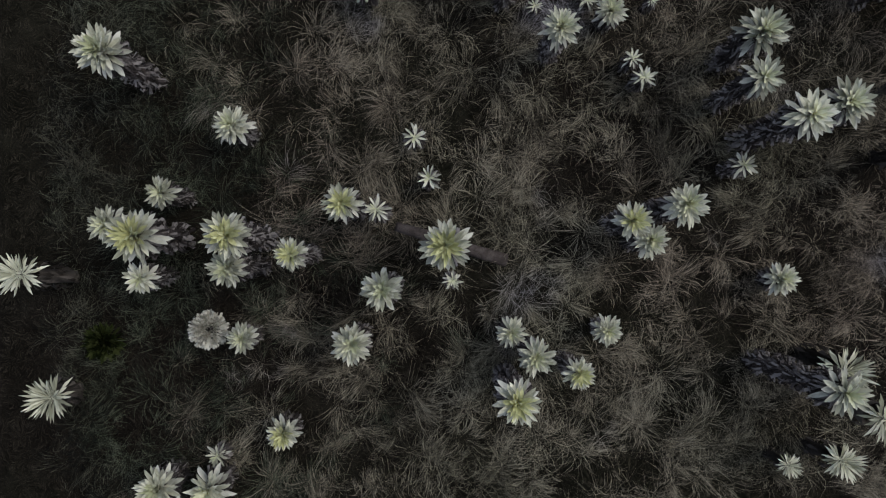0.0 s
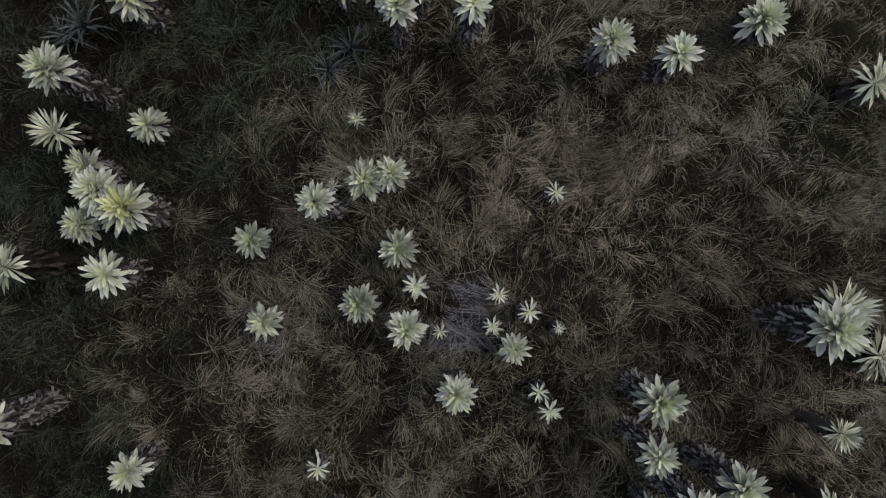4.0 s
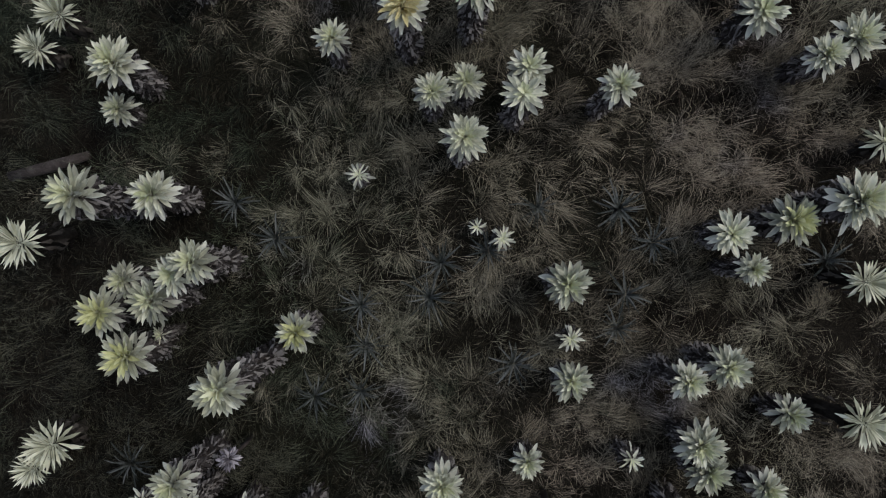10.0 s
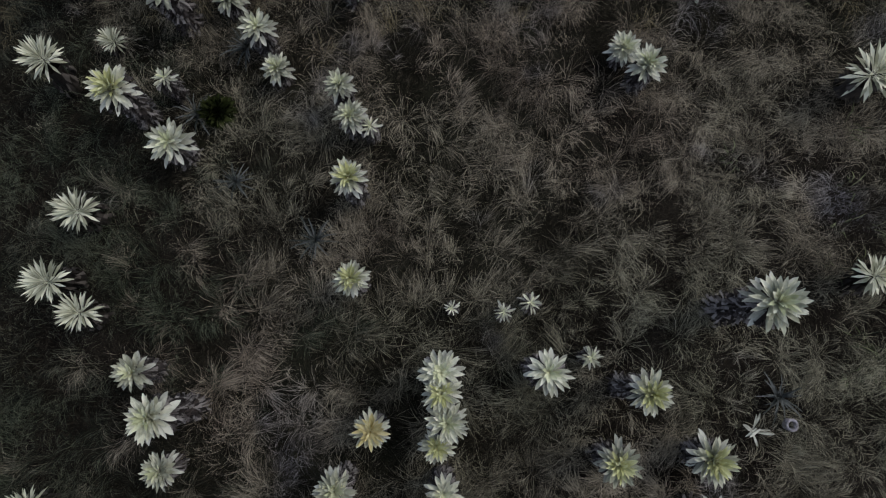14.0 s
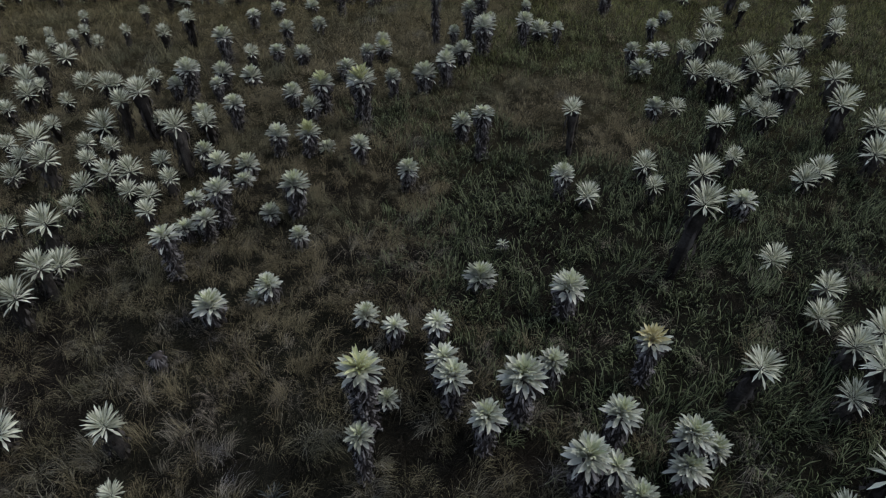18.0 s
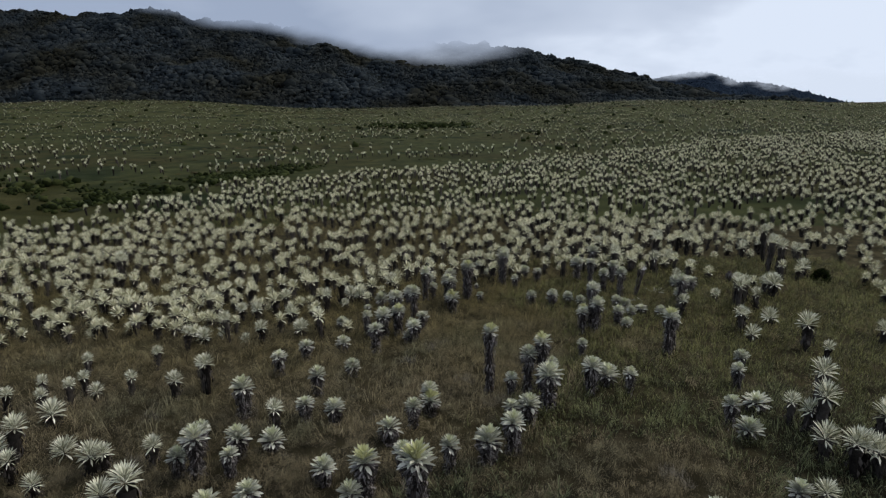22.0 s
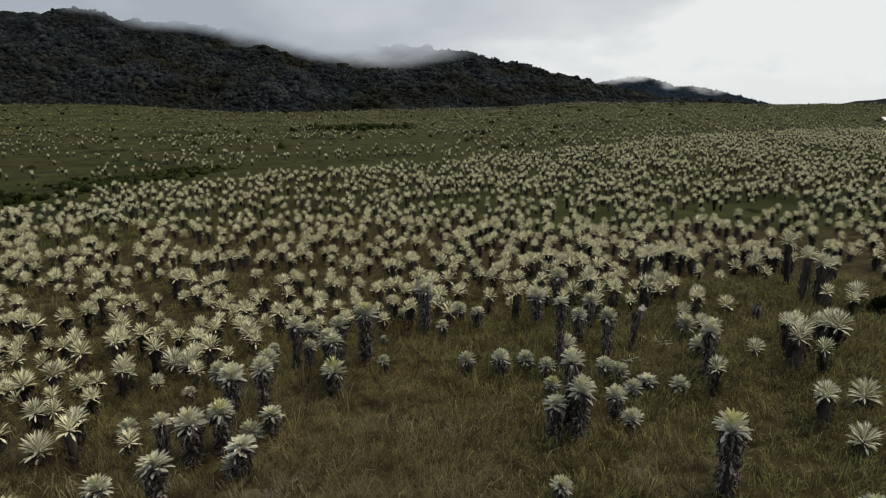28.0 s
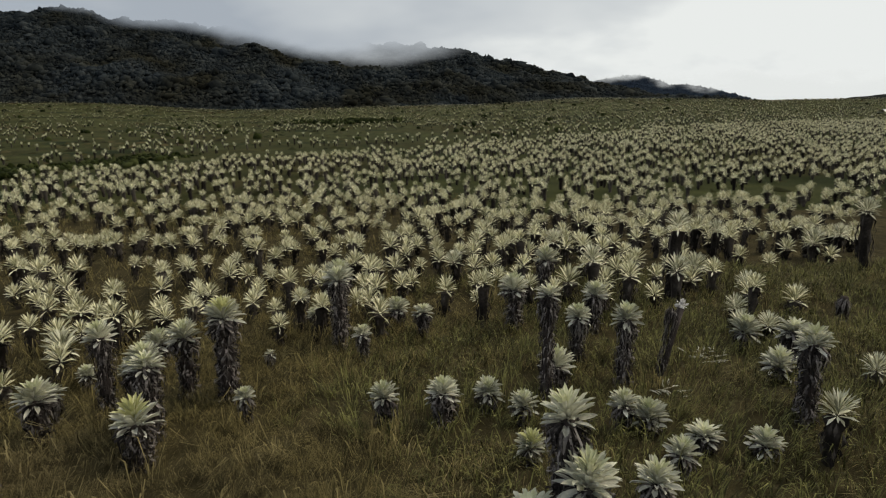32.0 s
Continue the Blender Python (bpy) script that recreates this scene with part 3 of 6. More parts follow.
def cloud_material(name, seed, low, high, middle, bend, ragged, strength):
    """Soft self-lit vapour: opaque above, thinning out downwards and to the sides with a ragged edge."""
    m = bpy.data.materials.new(name)
    m.use_nodes = True
    nt, ln = m.node_tree.nodes, m.node_tree.links
    nt.remove(nt["Principled BSDF"])
    tc = nt.new("ShaderNodeTexCoord")
    sep = nt.new("ShaderNodeSeparateXYZ")
    ln.new(tc.outputs["Object"], sep.inputs[0])
    mp = nt.new("ShaderNodeMapping")
    mp.inputs["Location"].default_value = (seed * 131.0, 0, seed * 57.0)
    mp.inputs["Scale"].default_value = (0.006, 0.006, 0.016)
    ln.new(tc.outputs["Object"], mp.inputs["Vector"])
    nz = nt.new("ShaderNodeTexNoise")
    nz.inputs["Scale"].default_value, nz.inputs["Detail"].default_value = 1.0, 6.0
    ln.new(mp.outputs[0], nz.inputs["Vector"])
    up = nt.new("ShaderNodeMapRange")
    up.interpolation_type = "SMOOTHSTEP"
    up.inputs["From Min"].default_value, up.inputs["From Max"].default_value = low, high
    across = nt.new("ShaderNodeMath")
    across.operation = "ADD"
    across.inputs[1].default_value = -middle
    ln.new(sep.outputs["X"], across.inputs[0])
    square = nt.new("ShaderNodeMath")
    square.operation = "MULTIPLY"
    ln.new(across.outputs[0], square.inputs[0])
    ln.new(across.outputs[0], square.inputs[1])
    arch = nt.new("ShaderNodeMath")
    arch.operation = "MULTIPLY_ADD"
    arch.inputs[1].default_value = -bend
    ln.new(square.outputs[0], arch.inputs[0])
    ln.new(sep.outputs["Z"], arch.inputs[2])
    wob = nt.new("ShaderNodeMath")
    wob.operation = "MULTIPLY_ADD"
    wob.inputs[1].default_value = ragged
    ln.new(nz.outputs["Fac"], wob.inputs[0])
    ln.new(arch.outputs[0], wob.inputs[2])
    ln.new(wob.outputs[0], up.inputs["Value"])
    # emission replaces the skylight that would brighten the cloud
    em = nt.new("ShaderNodeEmission")
    wide = nt.new("ShaderNodeTexNoise")
    wide.inputs["Scale"].default_value, wide.inputs["Detail"].default_value = 0.45, 4.0
    ln.new(mp.outputs[0], wide.inputs["Vector"])
    side = nt.new("ShaderNodeMath")
    side.operation = "MULTIPLY_ADD"
    side.inputs[1].default_value = 0.00042
    ln.new(sep.outputs["X"], side.inputs[0])
    ln.new(wide.outputs["Fac"], side.inputs[2])
    shade = nt.new("ShaderNodeValToRGB")
    shade.color_ramp.elements[0].position, shade.color_ramp.elements[1].position = 0.35, 0.78
    shade.color_ramp.elements[0].color = (0.34, 0.42, 0.56, 1)
    shade.color_ramp.elements[1].color = (0.715, 0.812, 0.95, 1)
    ln.new(side.outputs[0], shade.inputs["Fac"])
    ln.new(shade.outputs[0], em.inputs["Color"])
    em.inputs["Strength"].default_value = strength
    tr = nt.new("ShaderNodeBsdfTransparent")
    mx = nt.new("ShaderNodeMixShader")
    ln.new(up.outputs[0], mx.inputs["Fac"])
    ln.new(tr.outputs[0], mx.inputs[1])
    ln.new(em.outputs[0], mx.inputs[2])
    ln.new(mx.outputs[0], nt["Material Output"].inputs["Surface"])
    return m


def cloud(x0, x1, y, z0, z1, mat):
    """A self-lit sheet of cloud, hung at depth y before and behind the ridges."""
    nx, nz = 24, 8
    verts = [(x0 + (x1 - x0) * i / nx, y + 20 * math.sin(i * 0.8) + 10 * math.sin(j * 1.1), z0 + (z1 - z0) * j / nz) for j in range(nz + 1) for i in range(nx + 1)]
    faces = [(j * (nx + 1) + i, j * (nx + 1) + i + 1, (j + 1) * (nx + 1) + i + 1, (j + 1) * (nx + 1) + i) for j in range(nz) for i in range(nx)]
    ob = new("low_cloud", mesh_of("low_cloud", verts, faces, mat, True))
    tagged(ob, "self-lit sheet of soft white cloud over the ridges and skyline", "cloud", kind="structure")
    ob.visible_shadow = False


cloud(-1100, 1100, 742, 30, 520, cloud_material("ridge_cloud", 1, 76, 106, 0, 0.0006, 64, 0.86))
cloud(-1100, 1100, 840, 40, 560, cloud_material("crest_mist", 2, 135, 205, -150, 0.0003, 80, 0.88))
cloud(-2600, 3400, 1640, 10, 1100, cloud_material("far_cloud", 3, 112, 148, 800, 0.00004, 116, 0.88))
# opaque glowing backdrop, added for the pale sky behind the far hills
cloud(-3000, 3600, 2500, -20, 900, cloud_material("horizon_glow_sheet", 4, -400, -300, 0, 0.0, 0, 0.84))

# ---- leaves and rosettes ----
def leaf_mesh(name, mat, seed, width=0.13, arch=0.08, droop=0.08, fold=0.05):
    """One oblong felted leaf of length 1 along +x, broadest past its middle, folded along its midrib, with a short acute tip."""
    rng = np.random.default_rng(seed)
    verts, faces = [], []
    stations = ((0.0, 0.50), (0.40, 0.84), (0.68, 1.0), (0.87, 0.66), (1.0, 0.0))
    for t, wide in stations:
        w = width * wide * rng.uniform(0.94, 1.06)
        z = arch * math.sin(math.pi * t * 0.9) - droop * t * t + rng.normal(0, 0.006)
        y = rng.normal(0, 0.010)
        if t > 0.99:
            verts.append((1.0, y, z))
        else:
            f = fold * (0.4 + 0.6 * wide)
            verts += [(t, y - w, z + f), (t, y, z - 0.5 * f), (t, y + w, z + f)]
    n = len(stations) - 1
    for i in range(n - 1):
        a = 3 * i
        faces += [(a, a + 3, a + 4, a + 1), (a + 1, a + 4, a + 5, a + 2)]
    a = 3 * (n - 1)
    faces += [(a, a + 3, a + 1), (a + 1, a + 3, a + 2)]
    return mesh_of(name, verts, faces, mat, True)


LEAVES = {kind: [leaf_mesh("leaf", mat, 20 + i, 0.098 + 0.012 * i, arch, droop) for i, (arch, droop) in enumerate(((0.07, 0.03), (0.09, 0.10), (0.04, -0.04)))]
          for kind, mat in (("old", M_GREYLEAF), ("grown", M_LEAF), ("young", M_YOUNG), ("yellow", M_YELLOW), ("golden", M_GOLD), ("bleached", M_BLEACHED))}


def whorl(rng, count, dome=1.15, open_heart=0.0):
    """The leaves of a rosette of radius 1, in a spiral from the drooping outer ones to the upright heart: share of the way in, turn, root and tip as (out, up)."""
    for i in range(count):
        u = i / (count - 1)
        out = math.sqrt(1 - 0.97 * u ** 1.1) * (1 - open_heart) + open_heart * (1 - 0.7 * u)
        lift = dome * math.sin(math.acos(min(1.0, out))) - 0.06 - 0.26 * max(0.0, 1 - u / 0.34) + rng.normal(0, 0.05)
        stretch = rng.uniform(0.98, 1.26) * (0.92 + 0.08 * min(1.0, u / 0.3))
        yield u, i * 137.508 + rng.normal(0, 9), (0.06 * (1 - u), -0.16 + 0.50 * u), (out * stretch, lift * (0.6 + 0.4 * stretch))


def rosette_plan(seed, count, yellow, slim=1.0, dome=1.15, open_heart=0.0):
    """The leaves of a rosette: kind, shape and pose for radius 1."""
    rng = np.random.default_rng(seed)
    plan = []
    for u, turn, root, tip in whorl(rng, count, dome, open_heart):
        run, rise = tip[0] - root[0], tip[1] - root[1]
        size, tilt = math.hypot(run, rise), math.degrees(math.atan2(rise, run))
        kind = ("golden" if yellow > 0.5 else "yellow" if yellow > 0.3 else "young") if u > 1 - yellow else ("old" if u < 0.2 else "grown")
        m = pose(0, 0, root[1], 0, 0, turn) @ pose(root[0], 0, 0, rng.normal(0, 13), -tilt, 0) @ Matrix.Diagonal((size, slim * (1.0 - 0.34 * u) * rng.uniform(0.88, 1.1), size, 1))
        plan.append((kind, int(rng.integers(3)), m))
    return plan


def joined(name, plan, kinds):
    """Several leaves of a rosette as one mesh."""
    verts, faces, mats, slots = [], [], [], []
    for kind, shape, m in plan:
        if kind not in kinds:
            continue
        src = LEAVES[kind][shape]
        if src.materials[0] not in mats:
            mats.append(src.materials[0])
        off = len(verts)
        verts += [m @ v.co for v in src.vertices]
        for p in src.polygons:
            faces.append([off + k for k in p.vertices])
            slots.append(mats.index(src.materials[0]))
    me = mesh_of(name, verts, faces, None, True)
    for mt in mats:
        me.materials.append(mt)
    me.polygons.foreach_set("material_index", slots)
    return me


# kinds of rosette: green, yellow-hearted, golden-hearted, young and small, sprawling
ROSETTES = {
    "g": [rosette_plan(100 + i, 66 + 7 * (i % 3), 0.20, 1.1) for i in range(6)],
    "y": [rosette_plan(120 + i, 68, 0.40, 1.1) for i in range(4)],
    "o": [rosette_plan(180 + i, 64, 0.60, 1.1) for i in range(2)],
    "s": [rosette_plan(140 + i, 18 + 5 * i, 0.2, 0.85, 0.65, 0.7) for i in range(3)],
    "w": [rosette_plan(160 + i, 44 + 6 * i, 0.20, 1.05, 0.85, 0.25) for i in range(4)],
}
JOINED = {k: [(joined("outer_leaves", p, ("old", "grown")), joined("heart_leaves", p, ("young", "yellow", "golden"))) for p in plans] for k, plans in ROSETTES.items()}


def trunk_mesh(seed, sides=9, rings=6):
    rng = np.random.default_rng(seed)
    verts, faces = [], []
    for r in range(rings):
        t = r / (rings - 1)
        rad = 0.095 - 0.02 * t + rng.normal(0, 0.006)
        for s in range(sides):
            a = 2 * math.pi * s / sides
            q = rad * (1 + rng.normal(0, 0.08))
            verts.append((q * math.cos(a), q * math.sin(a), t))
    for r in range(rings - 1):
        for s in range(sides):
            a, b = r * sides + s, r * sides + (s + 1) % sides
            faces.append((a, b, b + sides, a + sides))
    faces.append([(rings - 1) * sides + s for s in range(sides)])
    return mesh_of("trunk", verts, faces, M_BARK, True)


def skirt_mesh(seed, tall):
    """Withered leaves curled round a trunk of that height in shaggy tiers, the longest hanging from under the rosette."""
    rng = np.random.default_rng(seed)
    verts, faces = [], []
    for i in range(int(110 + 190 * tall)):
        fresh = rng.random() < 0.22
        top = tall * (rng.uniform(0.86, 1.0) if fresh else rng.uniform(0.06, 0.98))
        a = rng.uniform(0, 2 * math.pi)
        ln = rng.uniform(0.18, 0.32) if fresh else rng.uniform(0.07, 0.19)
        w = rng.uniform(0.008, 0.019)
        out = rng.uniform(0.05, 0.15) if fresh else rng.uniform(0.02, 0.10)
        skew, twist, curl = rng.normal(0, 0.35), rng.normal(0, 0.9), rng.uniform(0.25, 1.15)
        off = len(verts)
        for t, ww, o in ((0, 0.8, 0.0), (0.45, 1.0, 1.0), (1.0, 0.35, curl)):
            c, s = math.cos(a + skew * t), math.sin(a + skew * t)
            rad = 0.085 + out * o
            z = max(0.02, top - ln * t + 0.03 * math.sin(math.pi * t))
            tw = twist * t
            for side in (-1, 1):
                q = side * w * ww
                verts.append((rad * c - q * math.cos(tw) * s, rad * s + q * math.cos(tw) * c, (z + q * math.sin(tw)) / tall))
        faces += [(off, off + 2, off + 3, off + 1), (off + 2, off + 4, off + 5, off + 3)]
    return mesh_of("dead_leaf_skirt", verts, faces, M_DEAD, False)


TRUNKS = [trunk_mesh(200 + i) for i in range(4)]
SKIRTS = {tall: [skirt_mesh(220 + i + int(10 * tall), tall) for i in range(3)] for tall in (0.4, 0.8, 1.3, 1.9)}
CONSPICUOUS = {"g": ("silver-green frailejon rosette on a trunk wrapped in dead leaves", "frailejon"),
               "y": ("yellow-hearted frailejon rosette on a trunk wrapped in dead leaves", "frailejon"),
               "o": ("golden-hearted frailejon rosette on a trunk wrapped in dead leaves", "frailejon"),
               "s": ("small young frailejon rosette low in the grass", "frailejon"),
               "w": ("broad open pale green frailejon rosette above the grass", "frailejon")}


def flower_mesh(seed):
    """Heads of small flowers on short woolly stalks among the leaves."""
    rng = np.random.default_rng(seed)
    verts, faces = [], []
    for k in range(7):
        a, r = rng.uniform(0, 6.28), rng.uniform(0.25, 0.7)
        for q in range(9):
            c = np.array([r * math.cos(a), r * math.sin(a), 0.5 + 0.3 * (1 - r)]) + rng.normal(0, 0.07, 3)
            s = rng.uniform(0.02, 0.04)
            off = len(verts)
            for d in ((1, 0, 0), (0, 1, 0), (-1, 0, 0), (0, -1, 0), (0, 0, 0.7), (0, 0, -0.9)):
                verts.append(c + s * np.array(d))
            for i in range(4):
                j = (i + 1) % 4
                faces += [(off + i, off + j, off + 4), (off + j, off + i, off + 5)]
    return mesh_of("flower_heads", verts, faces, M_FLOWER)


FLOWERS = [flower_mesh(300 + i) for i in range(2)]
count_plants = [0]


def frailejon(x, y, crown, radius, kind="g", split=False, flowers=False):
    """One plant: trunk, skirt of dead leaves and rosette. crown: height of the rosette's middle."""
    i = count_plants[0] = count_plants[0] + 1
    rng = np.random.default_rng(5000 + i)
    z0 = float(ground_z(x, y))
    thing = new("frailejon")
    label, cat = CONSPICUOUS[kind]
    if flowers:
        label = "flowering frailejon with pale yellow heads on a shaggy trunk"
    elif crown - z0 > 1.35 and kind in "gy":
        label = label.replace("on a trunk", "on a tall trunk")
    elif crown - z0 < 0.5 and kind in "gyw":
        label = "low silver-green frailejon rosette sitting in the grass" if kind != "y" else "low yellow-hearted frailejon rosette sitting in the grass"
    tagged(thing, label, cat, "frailejones on the moor")
    lean, turn = rng.normal(0, 3, 2), rng.uniform(0, 360)
    height = max(0.08, crown - z0 - 0.05 * radius)
    thing.matrix_basis = pose(x, y, z0 - 0.03, 0, 0, 0)
    girth = float(np.clip(radius / 0.26, 0.5, 1.7))
    stem = pose(0, 0, 0, 0, 0, turn) @ Matrix.Diagonal((girth, girth, height, 1))
    if height > 0.2:
        trunk = part("trunk", TRUNKS[i % 4], None, thing, m=stem)
        tall = min(SKIRTS, key=lambda q: abs(q - height))
        part("dead_leaf_skirt", SKIRTS[tall][i % 3], None, trunk, "shaggy grey-brown withered leaves")
    head = pose(0, 0, height - 0.10 * radius, lean[0], lean[1], turn) @ Matrix.Scale(radius, 4)
    plans = ROSETTES[kind]
    if split:
        for lk, shape, m in plans[i % len(plans)]:
            part("leaf", LEAVES[lk][shape], None, thing, m=head @ m)
    else:
        outer, heart = JOINED[kind][i % len(plans)]
        part("outer_leaves", outer, None, thing, m=head)
        part("heart_leaves", heart, None, thing, "pale yellow-green young leaves", m=head)
    if flowers:
        part("flower_heads", FLOWERS[i % 2], None, thing, "pale yellow flower heads", m=head)
    return thing


STANDING = []


def stand(rows, split=False, flowers=False):
    """Plants by kind of rosette: place, height of the crown and radius."""
    for kind, x, y, crown, radius in rows:
        STANDING.append((x, y))
        frailejon(x, y, crown, radius, kind, split, flowers)


# along the way, seen from close above or beside
stand((
    ("y", 1.70, -1.54, 1.26, 0.22),
    ("g", 1.18, -1.35, 1.17, 0.25),
    ("g", 0.91, -1.09, 0.71, 0.22),
    ("g", 2.19, -1.06, 0.75, 0.22),
    ("g", 2.62, 0.14, 1.17, 0.24),
    ("y", 2.35, 0.38, 1.34, 0.25),
    ("g", 2.95, 0.56, 1.52, 0.28),
    ("s", 2.73, 2.37, 0.65, 0.19),
    ("s", 2.58, 2.63, 0.64, 0.17),
    ("g", 1.46, 2.79, 1.34, 0.26),
    ("g", 2.25, 3.23, 0.73, 0.22),
    ("s", 1.27, 3.43, 0.45, 0.14),
    ("s", 2.88, 3.47, 0.54, 0.10),
    ("s", 1.98, 3.49, 0.50, 0.16),
    ("s", 2.45, 3.72, 0.72, 0.19),
    ("s", 2.06, 3.93, 0.53, 0.16),
    ("s", 0.95, 4.08, 1.05, 0.20),
    ("s", 2.84, 5.32, 0.54, 0.18),
    ("g", 3.41, 7.10, 1.30, 0.29),
    ("w", 1.69, 7.51, 1.44, 0.26),
    ("s", 1.02, 7.88, 0.92, 0.19),
    ("g", 1.19, 8.27, 1.42, 0.24),
    ("s", 2.94, 8.72, 0.88, 0.20),
    ("s", 1.29, 9.00, 1.07, 0.17),
), split=True)
stand((
    ("w", 1.64, 9.07, 1.34, 0.24),
    ("s", 1.63, 9.51, 0.90, 0.19),
    ("w", 2.33, 9.55, 1.56, 0.24),
    ("g", 0.99, 9.63, 2.06, 0.25),
    ("s", 1.22, 9.65, 0.92, 0.21),
    ("y", 2.38, 10.00, 1.71, 0.22),
    ("g", 2.43, 10.91, 1.37, 0.30),
    ("s", 3.26, 14.07, 1.05, 0.19),
    ("s", 2.94, 14.22, 0.85, 0.15),
    ("s", 1.33, 14.94, 0.91, 0.20),
    ("g", 2.73, 15.24, 2.05, 0.29),
    ("w", 3.44, 15.75, 2.01, 0.29),
    ("g", 2.35, 15.86, 1.73, 0.25),
    ("g", 2.77, 16.02, 1.57, 0.25),
    ("g", 1.09, 16.57, 1.54, 0.24),
    ("o", 2.04, 16.64, 2.35, 0.30),
    ("g", 2.87, 16.90, 2.27, 0.29),
    ("w", 3.01, 17.38, 1.82, 0.25),
    ("y", 2.93, 17.89, 1.50, 0.24),
    ("o", 2.06, 18.09, 1.47, 0.27),
    ("g", 3.06, 18.25, 2.02, 0.27),
    ("y", 3.00, 18.60, 2.06, 0.26),
    ("w", 2.99, 18.85, 2.11, 0.29),
    ("g", 5.74, 46.74, 1.50, 0.25),
), split=True)
stand((
    ("g", 4.51, 46.77, 1.73, 0.36),
    ("g", 9.30, 47.01, 1.55, 0.25),
    ("g", 5.19, 47.51, 1.10, 0.43),
    ("y", 8.06, 49.99, 2.29, 0.37),
    ("g", 4.89, 50.06, 1.18, 0.22),
    ("g", 8.27, 50.27, 2.09, 0.30),
    ("w", 5.40, 52.62, 1.56, 0.31),
    ("g", 7.33, 52.85, 0.98, 0.28),
    ("g", 5.84, 52.94, 2.47, 0.31),
    ("g", 7.08, 53.36, 1.34, 0.29),
    ("g", 5.97, 52.56, 1.90, 0.36),
), split=True)
# in flower
stand((
    ("y", -2.55, 0.18, 1.85, 0.30),
    ("y", 7.09, 9.33, 1.50, 0.29),
    ("g", 1.65, 17.40, 1.74, 0.27),
    ("y", 5.55, 18.59, 2.06, 0.29),
    ("y", 1.80, 20.07, 1.55, 0.26),
    ("g", 5.69, 29.28, 1.74, 0.33),
    ("y", 0.60, 29.86, 2.41, 0.37),
    ("w", 8.88, 35.99, 1.40, 0.36),
    ("g", 0.83, 37.04, 1.43, 0.30),
    ("g", 10.51, 55.61, 2.07, 0.31),
    ("w", 10.72, 55.95, 1.85, 0.30),
), flowers=True)
# the others
stand((
    ("y", 0.03, 0.06, 2.66, 0.28),
    ("y", -0.77, 40.79, 2.05, 0.48),
    ("y", 1.23, 46.84, 2.86, 0.30),
    ("y", 2.90, 46.78, 2.55, 0.32),
    ("y", 1.76, 21.42, 1.71, 0.27),
    ("y", -0.64, 45.69, 1.04, 0.36),
    ("y", -2.02, 41.21, 1.75, 0.40),
    ("y", -1.24, 0.59, 1.55, 0.25),
    ("y", 0.63, 9.20, 1.30, 0.25),
    ("y", 0.49, 7.88, 0.98, 0.21),
    ("y", -1.87, -0.04, 1.50, 0.22),
    ("y", 0.59, 12.90, 1.44, 0.27),
    ("y", 0.86, -1.76, 1.81, 0.29),
    ("y", -2.02, 38.78, 1.43, 0.36),
    ("y", 5.27, 17.66, 1.53, 0.31),
    ("y", 0.00, 56.00, 1.02, 0.40),
    ("y", 0.79, 58.28, 1.92, 0.39),
    ("y", -2.29, 53.18, 1.35, 0.33),
    ("y", -2.19, -2.47, 0.62, 0.25),
    ("y", 5.57, 10.39, 1.70, 0.31),
    ("y", 6.55, 17.67, 1.33, 0.34),
    ("o", 5.41, 30.96, 1.99, 0.31),
    ("y", -3.83, 0.19, 1.37, 0.36),
    ("y", -0.92, 24.24, 1.72, 0.36),
))
stand((
    ("y", -1.58, 12.59, 1.38, 0.35),
    ("y", -2.68, 5.09, 1.14, 0.36),
    ("g", 0.98, 42.90, 1.32, 0.43),
    ("g", 2.75, 27.28, 1.47, 0.32),
    ("y", -1.88, 13.16, 1.46, 0.32),
    ("g", -0.03, 42.61, 1.36, 0.29),
    ("w", 1.85, 30.66, 1.80, 0.31),
    ("y", 6.88, 14.27, 1.47, 0.34),
    ("w", 2.36, 27.96, 1.28, 0.22),
    ("s", 0.10, -0.37, 1.36, 0.14),
    ("g", 2.02, 30.26, 1.79, 0.32),
    ("g", 4.74, 56.40, 1.12, 0.28),
    ("g", 3.78, 56.61, 0.98, 0.28),
    ("y", -2.65, 7.78, 1.04, 0.33),
    ("w", 0.92, 31.80, 1.32, 0.26),
    ("g", 0.30, 32.36, 1.01, 0.28),
    ("s", 3.16, 19.71, 0.87, 0.14),
    ("g", 4.80, 56.65, 0.94, 0.32),
    ("w", 1.72, 31.65, 1.60, 0.28),
    ("y", -1.47, 22.70, 1.77, 0.34),
    ("g", 2.56, 29.46, 1.86, 0.30),
    ("g", -0.55, 38.33, 1.37, 0.29),
    ("y", -2.60, 9.87, 1.18, 0.26),
    ("w", 1.76, 44.68, 1.40, 0.29),
))
